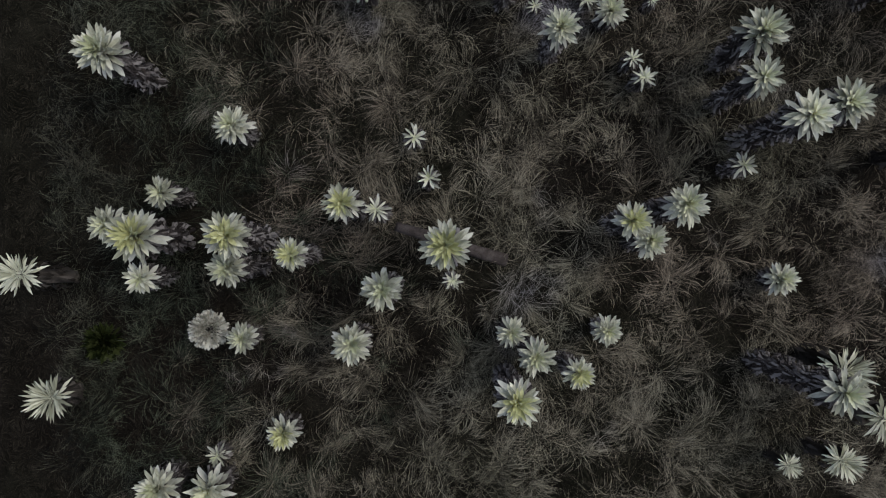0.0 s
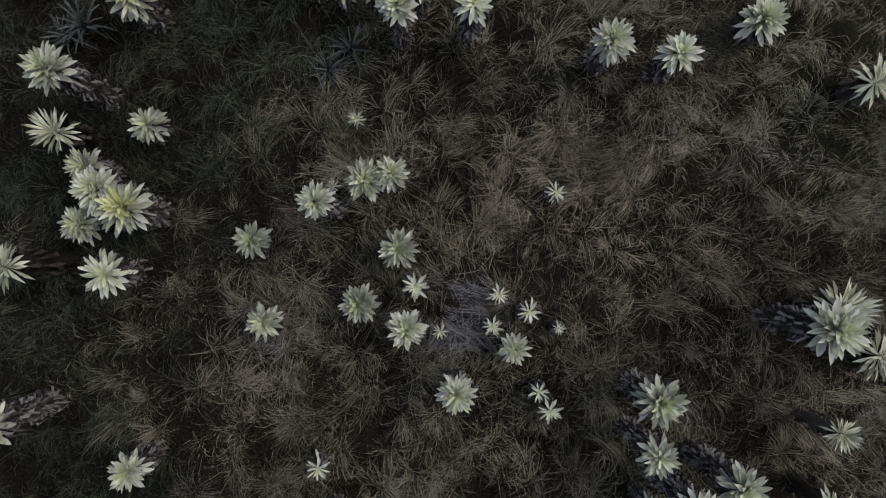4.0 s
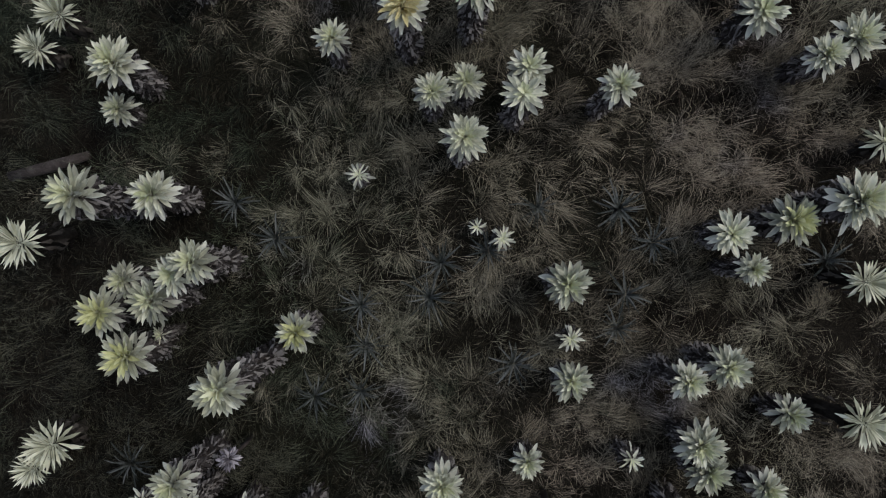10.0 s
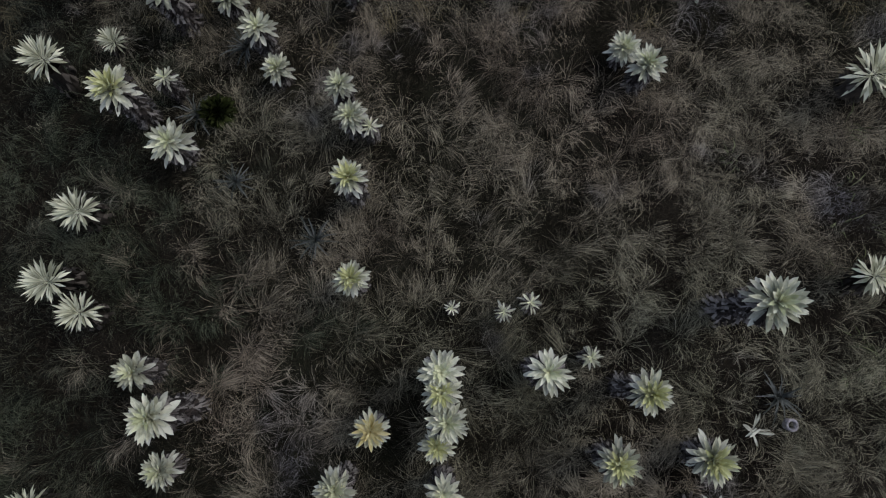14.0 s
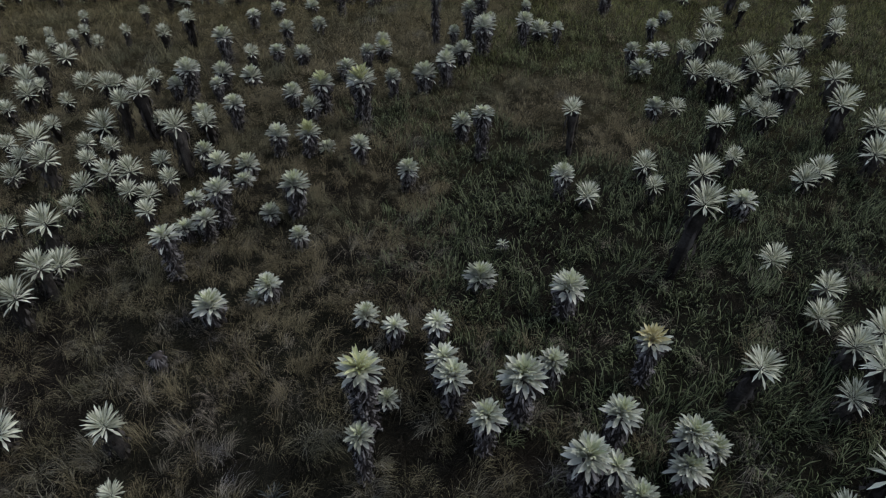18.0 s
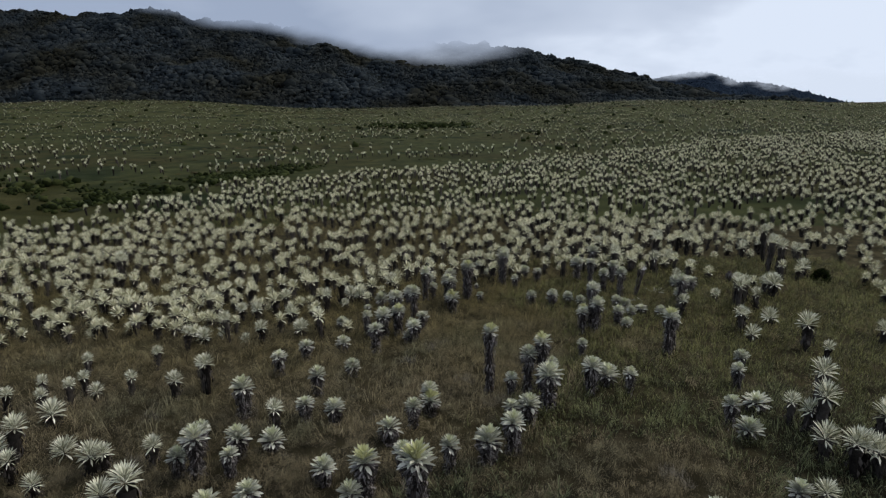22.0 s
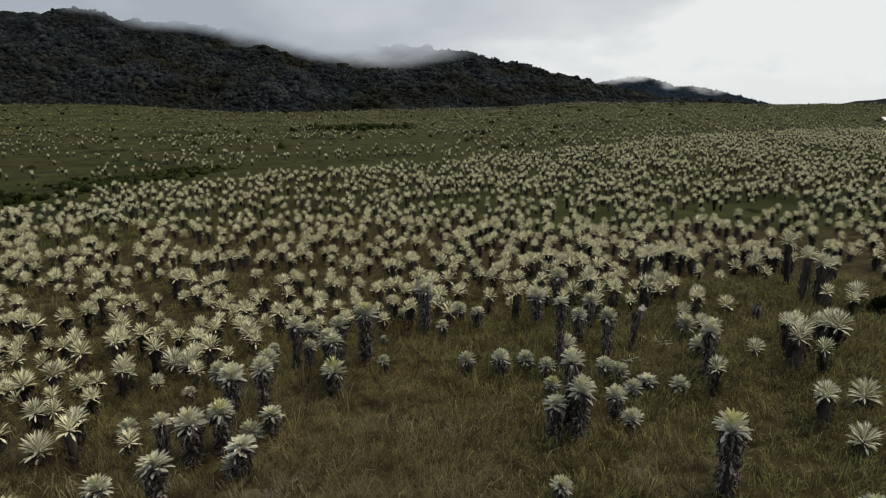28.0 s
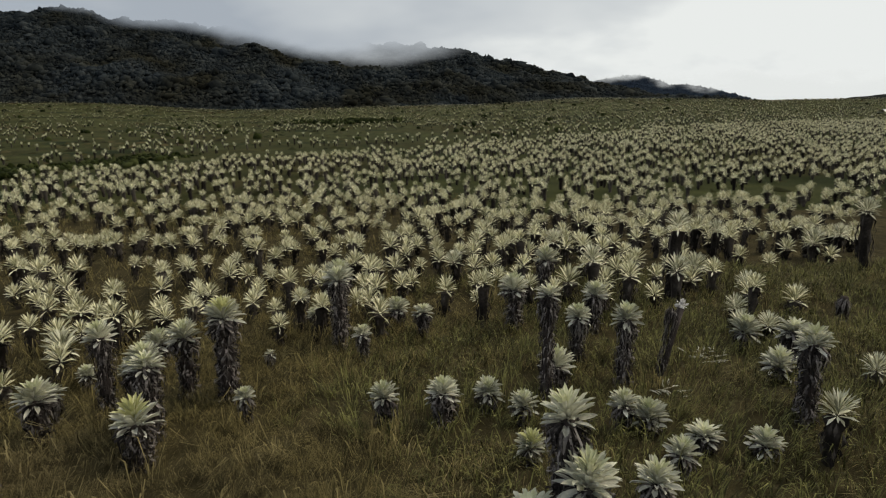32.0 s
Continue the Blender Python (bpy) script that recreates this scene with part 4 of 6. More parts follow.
stand((
    ("w", 3.53, 16.13, 1.79, 0.27),
    ("g", 0.90, 30.40, 0.96, 0.22),
    ("g", 1.67, 43.29, 1.63, 0.36),
    ("g", 0.67, 5.50, 1.17, 0.23),
    ("s", -0.20, 1.00, 0.65, 0.20),
    ("g", 1.92, 46.58, 1.37, 0.25),
    ("g", 2.46, 46.74, 2.15, 0.32),
    ("g", -0.74, -0.46, 1.70, 0.26),
    ("s", 3.90, 19.64, 0.93, 0.17),
    ("g", -1.21, 42.40, 1.31, 0.29),
    ("g", 0.75, 4.56, 0.96, 0.27),
    ("s", -0.86, 0.53, 1.22, 0.20),
    ("g", 2.26, 44.81, 1.38, 0.37),
    ("g", 0.35, 5.43, 1.18, 0.28),
    ("g", 0.78, 7.47, 1.51, 0.25),
    ("g", 3.26, 46.92, 1.78, 0.21),
    ("s", -0.41, 1.59, 0.49, 0.21),
    ("g", -1.11, 44.87, 1.26, 0.29),
    ("g", 0.71, 8.82, 1.40, 0.24),
    ("g", 3.60, 11.03, 0.91, 0.24),
    ("y", 5.96, 55.15, 0.80, 0.27),
    ("w", 4.32, 18.84, 2.09, 0.30),
    ("g", 3.90, 25.71, 2.69, 0.27),
    ("g", 0.67, 28.98, 1.99, 0.24),
))
stand((
    ("g", 3.12, 30.03, 2.13, 0.39),
    ("s", 4.28, 19.77, 0.94, 0.20),
    ("s", 1.98, 22.35, 1.18, 0.19),
    ("g", -0.70, 45.99, 1.25, 0.29),
    ("g", -2.29, 40.72, 1.25, 0.31),
    ("w", -1.74, 44.05, 1.05, 0.40),
    ("s", 0.14, 6.32, 0.54, 0.14),
    ("g", 0.84, 3.56, 1.18, 0.26),
    ("g", -0.12, 5.11, 1.97, 0.22),
    ("g", 2.98, 45.73, 1.89, 0.44),
    ("g", 7.00, 57.70, 0.95, 0.36),
    ("w", -1.56, 38.88, 0.95, 0.29),
    ("y", 8.14, 25.35, 1.02, 0.48),
    ("g", 4.04, 13.48, 1.47, 0.32),
    ("s", -0.20, 5.43, 0.41, 0.12),
    ("g", 1.72, 22.44, 1.33, 0.25),
    ("g", 0.60, 10.39, 1.46, 0.28),
    ("g", -1.18, -1.18, 1.22, 0.27),
    ("w", 6.68, 57.19, 2.51, 0.25),
    ("g", 4.12, 12.19, 1.29, 0.28),
    ("g", 1.35, 57.21, 0.79, 0.20),
    ("g", 4.17, 27.13, 1.91, 0.25),
    ("g", 1.70, 24.62, 1.26, 0.30),
    ("g", -1.48, 34.68, 1.14, 0.25),
))
stand((
    ("s", 4.20, 12.69, 0.90, 0.21),
    ("g", 4.63, 15.89, 1.79, 0.26),
    ("g", 3.99, 28.78, 1.91, 0.36),
    ("s", 0.05, 7.88, 0.84, 0.16),
    ("g", 0.79, 25.81, 1.25, 0.29),
    ("g", 0.23, 3.85, 0.85, 0.27),
    ("g", 5.60, 56.95, 0.82, 0.28),
    ("g", 1.59, 22.82, 1.54, 0.23),
    ("g", 2.57, 33.34, 1.19, 0.36),
    ("s", 5.09, 18.99, 1.03, 0.19),
    ("g", -1.81, 36.00, 1.63, 0.37),
    ("g", -3.19, 42.03, 1.04, 0.34),
    ("g", 3.74, 30.76, 1.63, 0.27),
    ("g", 7.69, 56.04, 0.95, 0.27),
    ("g", 3.28, 59.57, 0.99, 0.23),
    ("g", 6.12, 56.45, 0.80, 0.27),
    ("g", 2.21, 39.53, 1.42, 0.32),
    ("g", -0.38, 8.12, 1.15, 0.25),
    ("w", 4.45, 28.80, 1.61, 0.30),
    ("g", -1.77, 32.98, 1.18, 0.29),
    ("g", 8.06, 55.90, 0.78, 0.34),
    ("w", -0.20, 10.46, 1.29, 0.27),
    ("g", 0.04, 12.44, 2.62, 0.31),
))
stand((
    ("w", -0.07, 56.76, 1.63, 0.33),
    ("g", 4.64, 24.70, 1.79, 0.29),
    ("w", 4.25, 6.96, 1.28, 0.29),
    ("g", 0.69, 58.53, 1.91, 0.32),
    ("g", 4.71, 28.37, 1.55, 0.29),
    ("g", 7.97, 54.55, 0.94, 0.26),
    ("g", -0.39, 10.02, 1.34, 0.23),
    ("g", -1.06, 3.61, 0.75, 0.25),
    ("w", -0.54, 8.80, 1.09, 0.26),
    ("g", -2.03, 32.91, 0.89, 0.24),
    ("g", -0.23, 57.13, 1.57, 0.34),
    ("s", 4.97, 11.09, 1.06, 0.21),
    ("g", -2.62, -0.20, 1.57, 0.25),
    ("w", -1.54, 52.06, 1.10, 0.36),
    ("g", 2.74, 60.23, 2.04, 0.30),
    ("g", -2.43, 35.79, 0.92, 0.27),
    ("g", -3.54, 45.28, 0.98, 0.33),
    ("g", 4.60, 29.53, 1.91, 0.32),
    ("g", 8.26, 57.59, 1.88, 0.31),
    ("w", 8.60, 55.15, 0.85, 0.30),
    ("g", -1.25, 4.69, 0.59, 0.26),
    ("w", 2.73, 38.68, 2.17, 0.32),
    ("g", 7.74, 58.88, 1.48, 0.29),
))
stand((
    ("w", -1.30, 53.87, 0.89, 0.31),
    ("s", 1.28, 59.73, 0.56, 0.17),
    ("g", -4.57, 40.52, 1.38, 0.32),
    ("g", -1.81, 52.23, 0.59, 0.27),
    ("s", 3.11, 34.60, 1.07, 0.18),
    ("w", 4.61, 60.80, 1.04, 0.28),
    ("g", -2.89, 38.84, 1.33, 0.34),
    ("g", -0.11, 58.70, 1.40, 0.35),
    ("w", 3.84, 2.10, 1.64, 0.26),
    ("g", 2.70, 60.77, 1.98, 0.39),
    ("g", -2.71, -1.18, 0.73, 0.22),
    ("g", -0.51, 13.80, 1.96, 0.28),
    ("s", -0.13, 24.89, 1.25, 0.19),
    ("g", -1.75, 53.62, 0.57, 0.32),
    ("g", 0.59, 23.28, 1.11, 0.24),
    ("g", 5.45, 12.29, 1.75, 0.25),
    ("g", -0.82, 10.64, 1.48, 0.26),
    ("g", -0.74, 11.19, 2.03, 0.27),
    ("g", 3.92, 2.69, 1.44, 0.32),
    ("g", -1.74, 55.11, 1.58, 0.33),
    ("g", -1.21, 9.05, 1.94, 0.28),
    ("g", 9.38, 54.85, 0.84, 0.28),
    ("w", -4.45, 45.43, 1.03, 0.33),
    ("g", -3.56, 48.83, 0.74, 0.32),
))
stand((
    ("w", 0.35, 23.79, 1.40, 0.28),
    ("s", 4.01, 1.15, 0.81, 0.21),
    ("g", -0.19, 24.47, 1.08, 0.28),
    ("s", -1.17, 9.69, 0.98, 0.18),
    ("g", 4.23, 32.56, 1.69, 0.37),
    ("g", -0.99, 58.25, 0.89, 0.25),
    ("w", -0.81, 13.65, 1.80, 0.28),
    ("g", -2.82, 1.67, 0.81, 0.27),
    ("w", -3.01, 51.19, 1.28, 0.36),
    ("w", 4.19, 1.56, 1.99, 0.31),
    ("g", -4.98, 43.73, 0.79, 0.39),
    ("g", -2.35, 53.52, 1.18, 0.32),
    ("g", -1.35, 58.02, 1.70, 0.31),
    ("g", -0.66, 25.08, 2.21, 0.40),
    ("g", 5.81, 11.35, 1.27, 0.32),
    ("g", 5.88, 27.42, 1.70, 0.30),
    ("g", -2.80, 32.39, 1.15, 0.36),
    ("g", -5.64, 40.63, 0.97, 0.36),
    ("w", 6.50, 16.89, 1.53, 0.33),
    ("w", -1.28, 10.56, 1.02, 0.22),
    ("g", 5.64, 29.00, 1.32, 0.33),
    ("s", -1.57, 8.50, 0.82, 0.20),
    ("g", 4.02, 61.88, 0.78, 0.33),
    ("g", 6.85, 61.19, 1.43, 0.39),
))
stand((
    ("g", 5.98, 23.12, 1.46, 0.28),
    ("g", -3.52, 37.78, 1.01, 0.35),
    ("g", 5.76, 23.51, 1.18, 0.26),
    ("g", 5.90, 10.99, 1.24, 0.31),
    ("w", -3.51, 37.28, 0.85, 0.31),
    ("g", 5.42, 7.48, 0.96, 0.32),
    ("g", 6.01, 12.43, 1.63, 0.29),
    ("g", -2.90, 52.94, 1.22, 0.40),
    ("g", -2.02, 56.99, 1.01, 0.35),
    ("g", -4.45, 47.15, 1.18, 0.32),
    ("g", -2.52, 54.98, 1.39, 0.32),
    ("g", -1.13, 14.64, 1.58, 0.31),
    ("g", -1.19, 13.30, 1.53, 0.31),
    ("w", -5.74, 42.54, 1.08, 0.29),
    ("w", -2.96, 53.26, 1.09, 0.32),
    ("g", -0.55, 18.35, 2.06, 0.32),
    ("g", 8.55, 60.30, 1.50, 0.32),
    ("w", 6.18, 14.10, 1.35, 0.32),
    ("g", -3.53, 35.70, 1.62, 0.34),
    ("g", -2.67, 55.62, 1.17, 0.39),
    ("s", -1.32, 12.81, 1.04, 0.14),
    ("g", -3.73, 0.77, 0.91, 0.22),
    ("s", -1.62, 10.57, 1.00, 0.20),
    ("g", -5.82, 43.42, 1.06, 0.37),
))
stand((
    ("w", -0.83, 22.07, 1.38, 0.34),
    ("g", -0.82, 17.53, 1.08, 0.27),
    ("w", 4.76, 1.75, 1.79, 0.31),
    ("w", -2.29, 57.87, 0.69, 0.28),
    ("g", -1.78, 10.31, 1.80, 0.28),
    ("g", 6.38, 13.65, 1.49, 0.22),
    ("g", 6.99, 19.65, 2.43, 0.37),
    ("g", 1.90, 62.32, 0.52, 0.23),
    ("w", -3.97, -0.35, 0.96, 0.24),
    ("w", -3.77, 35.16, 1.19, 0.33),
    ("g", -3.64, 53.24, 1.11, 0.25),
    ("g", -1.24, 60.28, 0.68, 0.35),
    ("g", -1.62, 26.73, 1.37, 0.37),
    ("w", -2.63, 6.24, 0.61, 0.28),
    ("g", -4.39, 51.60, 0.52, 0.32),
    ("w", 6.73, 25.49, 1.24, 0.31),
    ("g", 6.22, 29.44, 1.16, 0.27),
    ("g", -1.73, 13.56, 1.17, 0.25),
    ("g", -6.63, 42.54, 1.54, 0.38),
    ("g", 6.80, 26.43, 1.42, 0.32),
    ("g", -2.28, 59.21, 0.45, 0.22),
    ("g", -1.14, 18.86, 1.37, 0.27),
    ("s", -3.14, -2.84, 0.49, 0.19),
    ("s", -0.97, 23.02, 1.38, 0.21),
))
stand((
    ("g", -4.23, 37.68, 1.12, 0.33),
    ("g", 4.62, -0.39, 0.56, 0.24),
    ("g", 11.13, 57.30, 0.94, 0.36),
    ("g", 6.44, 9.65, 1.03, 0.26),
    ("g", 8.03, 44.57, 1.58, 0.29),
    ("g", -4.29, 0.33, 1.16, 0.26),
    ("g", -1.82, 14.59, 2.09, 0.34),
    ("g", -1.60, 16.26, 1.60, 0.34),
    ("g", 7.28, 16.32, 1.54, 0.27),
    ("g", 6.87, 25.18, 1.25, 0.32),
    ("g", -2.99, 5.31, 1.17, 0.32),
    ("w", -4.10, 33.86, 1.71, 0.36),
    ("g", 1.50, 62.99, 0.83, 0.24),
    ("g", -3.49, 57.25, 0.57, 0.36),
    ("g", -7.12, 42.53, 1.01, 0.29),
    ("g", -3.15, -3.19, 0.74, 0.31),
    ("g", -6.53, 45.91, 1.31, 0.39),
    ("g", 4.64, 36.54, 1.69, 0.30),
    ("g", 8.19, 43.79, 1.22, 0.39),
    ("w", -3.01, 4.26, 1.00, 0.32),
    ("g", -1.84, 15.83, 1.02, 0.24),
    ("w", -4.27, 35.09, 0.98, 0.29),
    ("g", 6.83, 10.63, 0.93, 0.27),
    ("w", 4.45, -1.57, 2.18, 0.30),
))
stand((
    ("g", 7.15, 25.48, 1.88, 0.37),
    ("g", -7.05, 43.92, 0.99, 0.29),
    ("w", -4.01, 56.14, 0.49, 0.21),
    ("g", 7.93, 40.76, 1.39, 0.30),
    ("g", 7.10, 24.85, 0.97, 0.39),
    ("w", -4.52, 36.43, 0.85, 0.30),
    ("g", 7.10, 11.67, 1.02, 0.28),
    ("g", -3.28, 5.65, 0.96, 0.25),
    ("w", -5.65, 50.60, 0.79, 0.35),
    ("g", 7.70, 16.53, 1.49, 0.34),
    ("g", 5.80, 3.60, 1.81, 0.36),
    ("g", 10.36, 49.06, 1.11, 0.30),
    ("w", 9.18, 45.44, 1.21, 0.43),
    ("g", -4.75, 38.16, 1.19, 0.29),
    ("g", -3.36, 4.91, 0.89, 0.27),
    ("w", -6.23, 48.95, 1.05, 0.34),
    ("w", 11.89, 58.10, 1.31, 0.37),
    ("g", -4.19, 2.45, 1.52, 0.32),
    ("g", -2.52, 27.24, 1.25, 0.31),
    ("g", 11.58, 59.22, 0.90, 0.38),
    ("g", 7.48, 14.47, 1.84, 0.38),
    ("g", 8.10, 63.17, 1.64, 0.36),
    ("g", -3.34, 6.71, 1.59, 0.30),
    ("g", -3.81, -3.16, 0.81, 0.30),
))
stand((
    ("g", -4.93, 54.37, 0.38, 0.28),
))


# counted ones of the stand further off
OUTLYING = [
    (9.32, 62.50, 1.66, 0.40),
    (8.59, 40.89, 1.25, 0.31),
    (11.69, 59.53, 0.87, 0.33),
    (6.16, 3.73, 1.25, 0.39),
    (-2.08, 21.10, 1.20, 0.34),
    (5.22, 36.14, 1.30, 0.34),
    (-3.43, 29.43, 1.33, 0.33),
    (6.86, 30.47, 2.04, 0.35),
    (-8.03, 42.94, 0.96, 0.29),
    (6.85, 6.67, 0.94, 0.35),
    (-3.61, 6.11, 1.01, 0.31),
    (5.10, -1.45, 1.10, 0.34),
    (-2.78, 11.39, 0.99, 0.36),
    (-2.03, 19.62, 1.04, 0.32),
    (12.58, 56.62, 1.03, 0.30),
    (-5.08, 39.70, 1.13, 0.35),
    (-3.35, 60.43, 0.54, 0.44),
    (-3.22, 28.63, 0.78, 0.22),
    (12.01, 52.70, 1.44, 0.32),
    (5.16, 38.74, 2.36, 0.31),
    (-2.04, 23.83, 0.87, 0.23),
    (-5.19, 37.91, 2.07, 0.39),
    (7.62, 11.69, 1.61, 0.33),
    (12.26, 53.16, 1.22, 0.34),
]
OUTLYING += [
    (9.72, 44.59, 1.59, 0.29),
    (11.75, 51.13, 1.12, 0.37),
    (-5.17, 36.71, 1.19, 0.29),
    (-3.03, 11.07, 1.15, 0.25),
    (6.19, 2.27, 1.25, 0.23),
    (-2.85, 14.18, 1.53, 0.33),
    (6.17, 1.32, 1.25, 0.35),
    (-4.69, 58.24, 0.36, 0.41),
    (12.28, 59.50, 0.86, 0.30),
    (5.20, -1.86, 1.65, 0.31),
    (7.69, 28.30, 1.26, 0.32),
    (4.61, -2.88, 0.89, 0.17),
    (9.56, 42.62, 1.59, 0.40),
    (7.83, 13.52, 1.42, 0.30),
    (-3.94, 4.46, 1.29, 0.35),
    (-5.39, -0.38, 1.10, 0.30),
    (-2.65, 24.80, 2.01, 0.48),
    (-2.42, 20.20, 1.44, 0.33),
    (5.81, 64.96, 1.16, 0.34),
    (12.03, 60.52, 0.95, 0.32),
    (-2.58, 17.01, 1.02, 0.29),
    (8.26, 15.23, 1.13, 0.33),
    (13.22, 55.75, 1.73, 0.37),
    (-5.30, 57.19, 0.28, 0.27),
]
OUTLYING += [
    (-5.93, 53.99, 0.85, 0.30),
    (13.25, 56.06, 1.97, 0.28),
    (9.88, 43.49, 2.30, 0.41),
    (-5.33, 35.56, 1.02, 0.29),
    (10.28, 44.29, 2.73, 0.39),
    (-5.62, 37.62, 1.16, 0.29),
    (-5.30, -2.00, 0.69, 0.33),
    (11.35, 62.13, 1.45, 0.40),
    (-5.24, 58.50, 0.32, 0.46),
    (8.30, 26.33, 1.48, 0.32),
    (-5.54, 36.22, 1.03, 0.32),
    (6.67, 3.10, 1.25, 0.36),
    (10.04, 42.14, 1.78, 0.40),
    (-2.93, 16.64, 0.95, 0.28),
    (-6.59, 53.37, 0.38, 0.42),
    (-9.23, 42.82, 0.92, 0.29),
    (5.16, -2.76, 0.93, 0.27),
    (8.71, 16.21, 1.49, 0.30),
    (13.75, 57.07, 1.66, 0.29),
    (13.80, 56.44, 1.65, 0.41),
    (10.32, 42.26, 1.62, 0.42),
    (11.25, 45.79, 1.57, 0.29),
    (13.52, 53.44, 1.03, 0.42),
    (-9.46, 42.59, 0.89, 0.40),
]
OUTLYING += [
    (-8.40, 47.78, 1.24, 0.34),
    (8.49, 25.46, 1.25, 0.47),
    (-2.73, 23.20, 1.38, 0.34),
    (8.97, 19.99, 1.32, 0.33),
    (-6.18, 56.87, 0.83, 0.33),
    (8.27, 28.48, 1.86, 0.47),
    (14.03, 55.65, 1.36, 0.32),
    (6.68, 33.81, 2.88, 0.40),
    (11.44, 62.81, 2.49, 0.41),
    (-8.59, 47.94, 1.15, 0.29),
    (-5.93, 36.26, 1.15, 0.29),
    (10.68, 42.18, 1.49, 0.45),
    (-10.10, 41.35, 0.91, 0.29),
    (-6.15, 36.86, 1.33, 0.37),
    (-9.28, 47.26, 0.85, 0.34),
    (10.82, 40.93, 1.26, 0.37),
    (13.50, 50.51, 1.78, 0.46),
    (-7.97, 52.50, 0.79, 0.33),
    (11.35, 43.31, 1.94, 0.42),
    (13.26, 48.98, 1.49, 0.25),
    (-7.38, 54.82, 0.68, 0.34),
    (11.59, 42.73, 1.71, 0.45),
    (9.31, 23.04, 1.32, 0.44),
    (6.78, 36.19, 1.58, 0.27),
]
OUTLYING += [
    (-8.56, 52.23, 0.32, 0.29),
    (9.24, 26.66, 1.25, 0.48),
    (8.61, 30.23, 1.54, 0.32),
    (6.80, 37.23, 1.49, 0.36),
    (11.65, 41.99, 1.20, 0.39),
    (-6.65, 39.88, 1.08, 0.29),
    (-10.75, 43.49, 0.46, 0.41),
    (9.05, 66.17, 1.45, 0.37),
    (11.66, 41.17, 1.87, 0.44),
    (-6.48, 33.62, 1.00, 0.36),
    (-6.46, 33.14, 1.43, 0.38),
    (-6.85, 39.86, 1.99, 0.40),
    (-5.47, 29.56, 0.92, 0.38),
    (11.87, 40.99, 1.98, 0.47),
    (-6.63, 33.95, 0.79, 0.37),
    (-6.90, 37.12, 1.07, 0.37),
    (9.18, 29.26, 1.44, 0.34),
    (15.72, 57.66, 1.31, 0.48),
    (8.99, 30.32, 2.17, 0.40),
    (13.72, 62.84, 0.79, 0.37),
    (-11.70, 40.82, 0.87, 0.29),
    (-11.54, 42.44, 0.85, 0.29),
    (-6.54, 32.24, 1.41, 0.40),
    (15.73, 58.38, 1.17, 0.35),
]
OUTLYING += [
    (-6.85, 34.15, 1.71, 0.41),
    (12.83, 64.14, 0.96, 0.45),
    (15.86, 57.94, 1.28, 0.48),
    (12.67, 43.22, 1.61, 0.47),
    (-8.19, 57.19, 0.66, 0.35),
    (-11.83, 41.98, 0.77, 0.42),
    (-9.47, 52.76, 1.06, 0.34),
    (-10.98, 47.57, 0.76, 0.25),
    (-7.12, 35.63, 1.10, 0.29),
    (9.03, 31.28, 1.60, 0.37),
    (-11.94, 43.17, 1.31, 0.38),
    (7.62, 35.74, 2.22, 0.43),
    (-9.73, 52.92, 0.28, 0.37),
    (-7.45, 38.38, 1.06, 0.29),
    (-9.10, 55.33, 0.58, 0.38),
    (-7.54, 36.87, 0.84, 0.35),
    (14.95, 47.48, 1.70, 0.41),
    (-7.61, 39.85, 1.70, 0.34),
    (9.04, 32.31, 1.26, 0.36),
    (10.00, 28.62, 1.25, 0.41),
    (-12.45, 43.04, 0.83, 0.46),
    (-12.18, 45.32, 0.65, 0.45),
    (-10.48, 52.61, 0.27, 0.44),
    (-7.81, 37.71, 1.06, 0.29),
]
OUTLYING += [
    (-11.18, 49.91, 0.70, 0.25),
    (-12.06, 47.38, 0.36, 0.30),
    (9.59, 31.47, 1.79, 0.43),
    (-9.90, 55.70, 0.43, 0.34),
    (14.02, 42.52, 1.56, 0.47),
    (10.00, 30.48, 2.31, 0.48),
    (8.88, 34.07, 1.17, 0.36),
    (9.37, 32.90, 1.48, 0.34),
    (-8.18, 39.63, 1.04, 0.48),
    (-8.25, 38.63, 1.03, 0.29),
    (-12.61, 47.70, 0.71, 0.25),
    (-12.84, 47.09, 0.72, 0.25),
    (-13.24, 46.39, 0.73, 0.25),
    (-8.32, 34.89, 1.06, 0.29),
    (-8.57, 37.21, 1.29, 0.42),
    (-13.99, 44.60, 0.75, 0.29),
    (-14.13, 44.21, 0.47, 0.45),
    (8.93, 38.48, 2.04, 0.41),
    (9.10, 37.60, 1.58, 0.29),
    (-13.94, 47.41, 0.70, 0.25),
    (-13.48, 49.24, 0.67, 0.25),
    (-14.46, 46.34, 0.71, 0.25),
    (-9.20, 38.25, 1.39, 0.43),
    (14.95, 67.10, 1.49, 0.36),
]
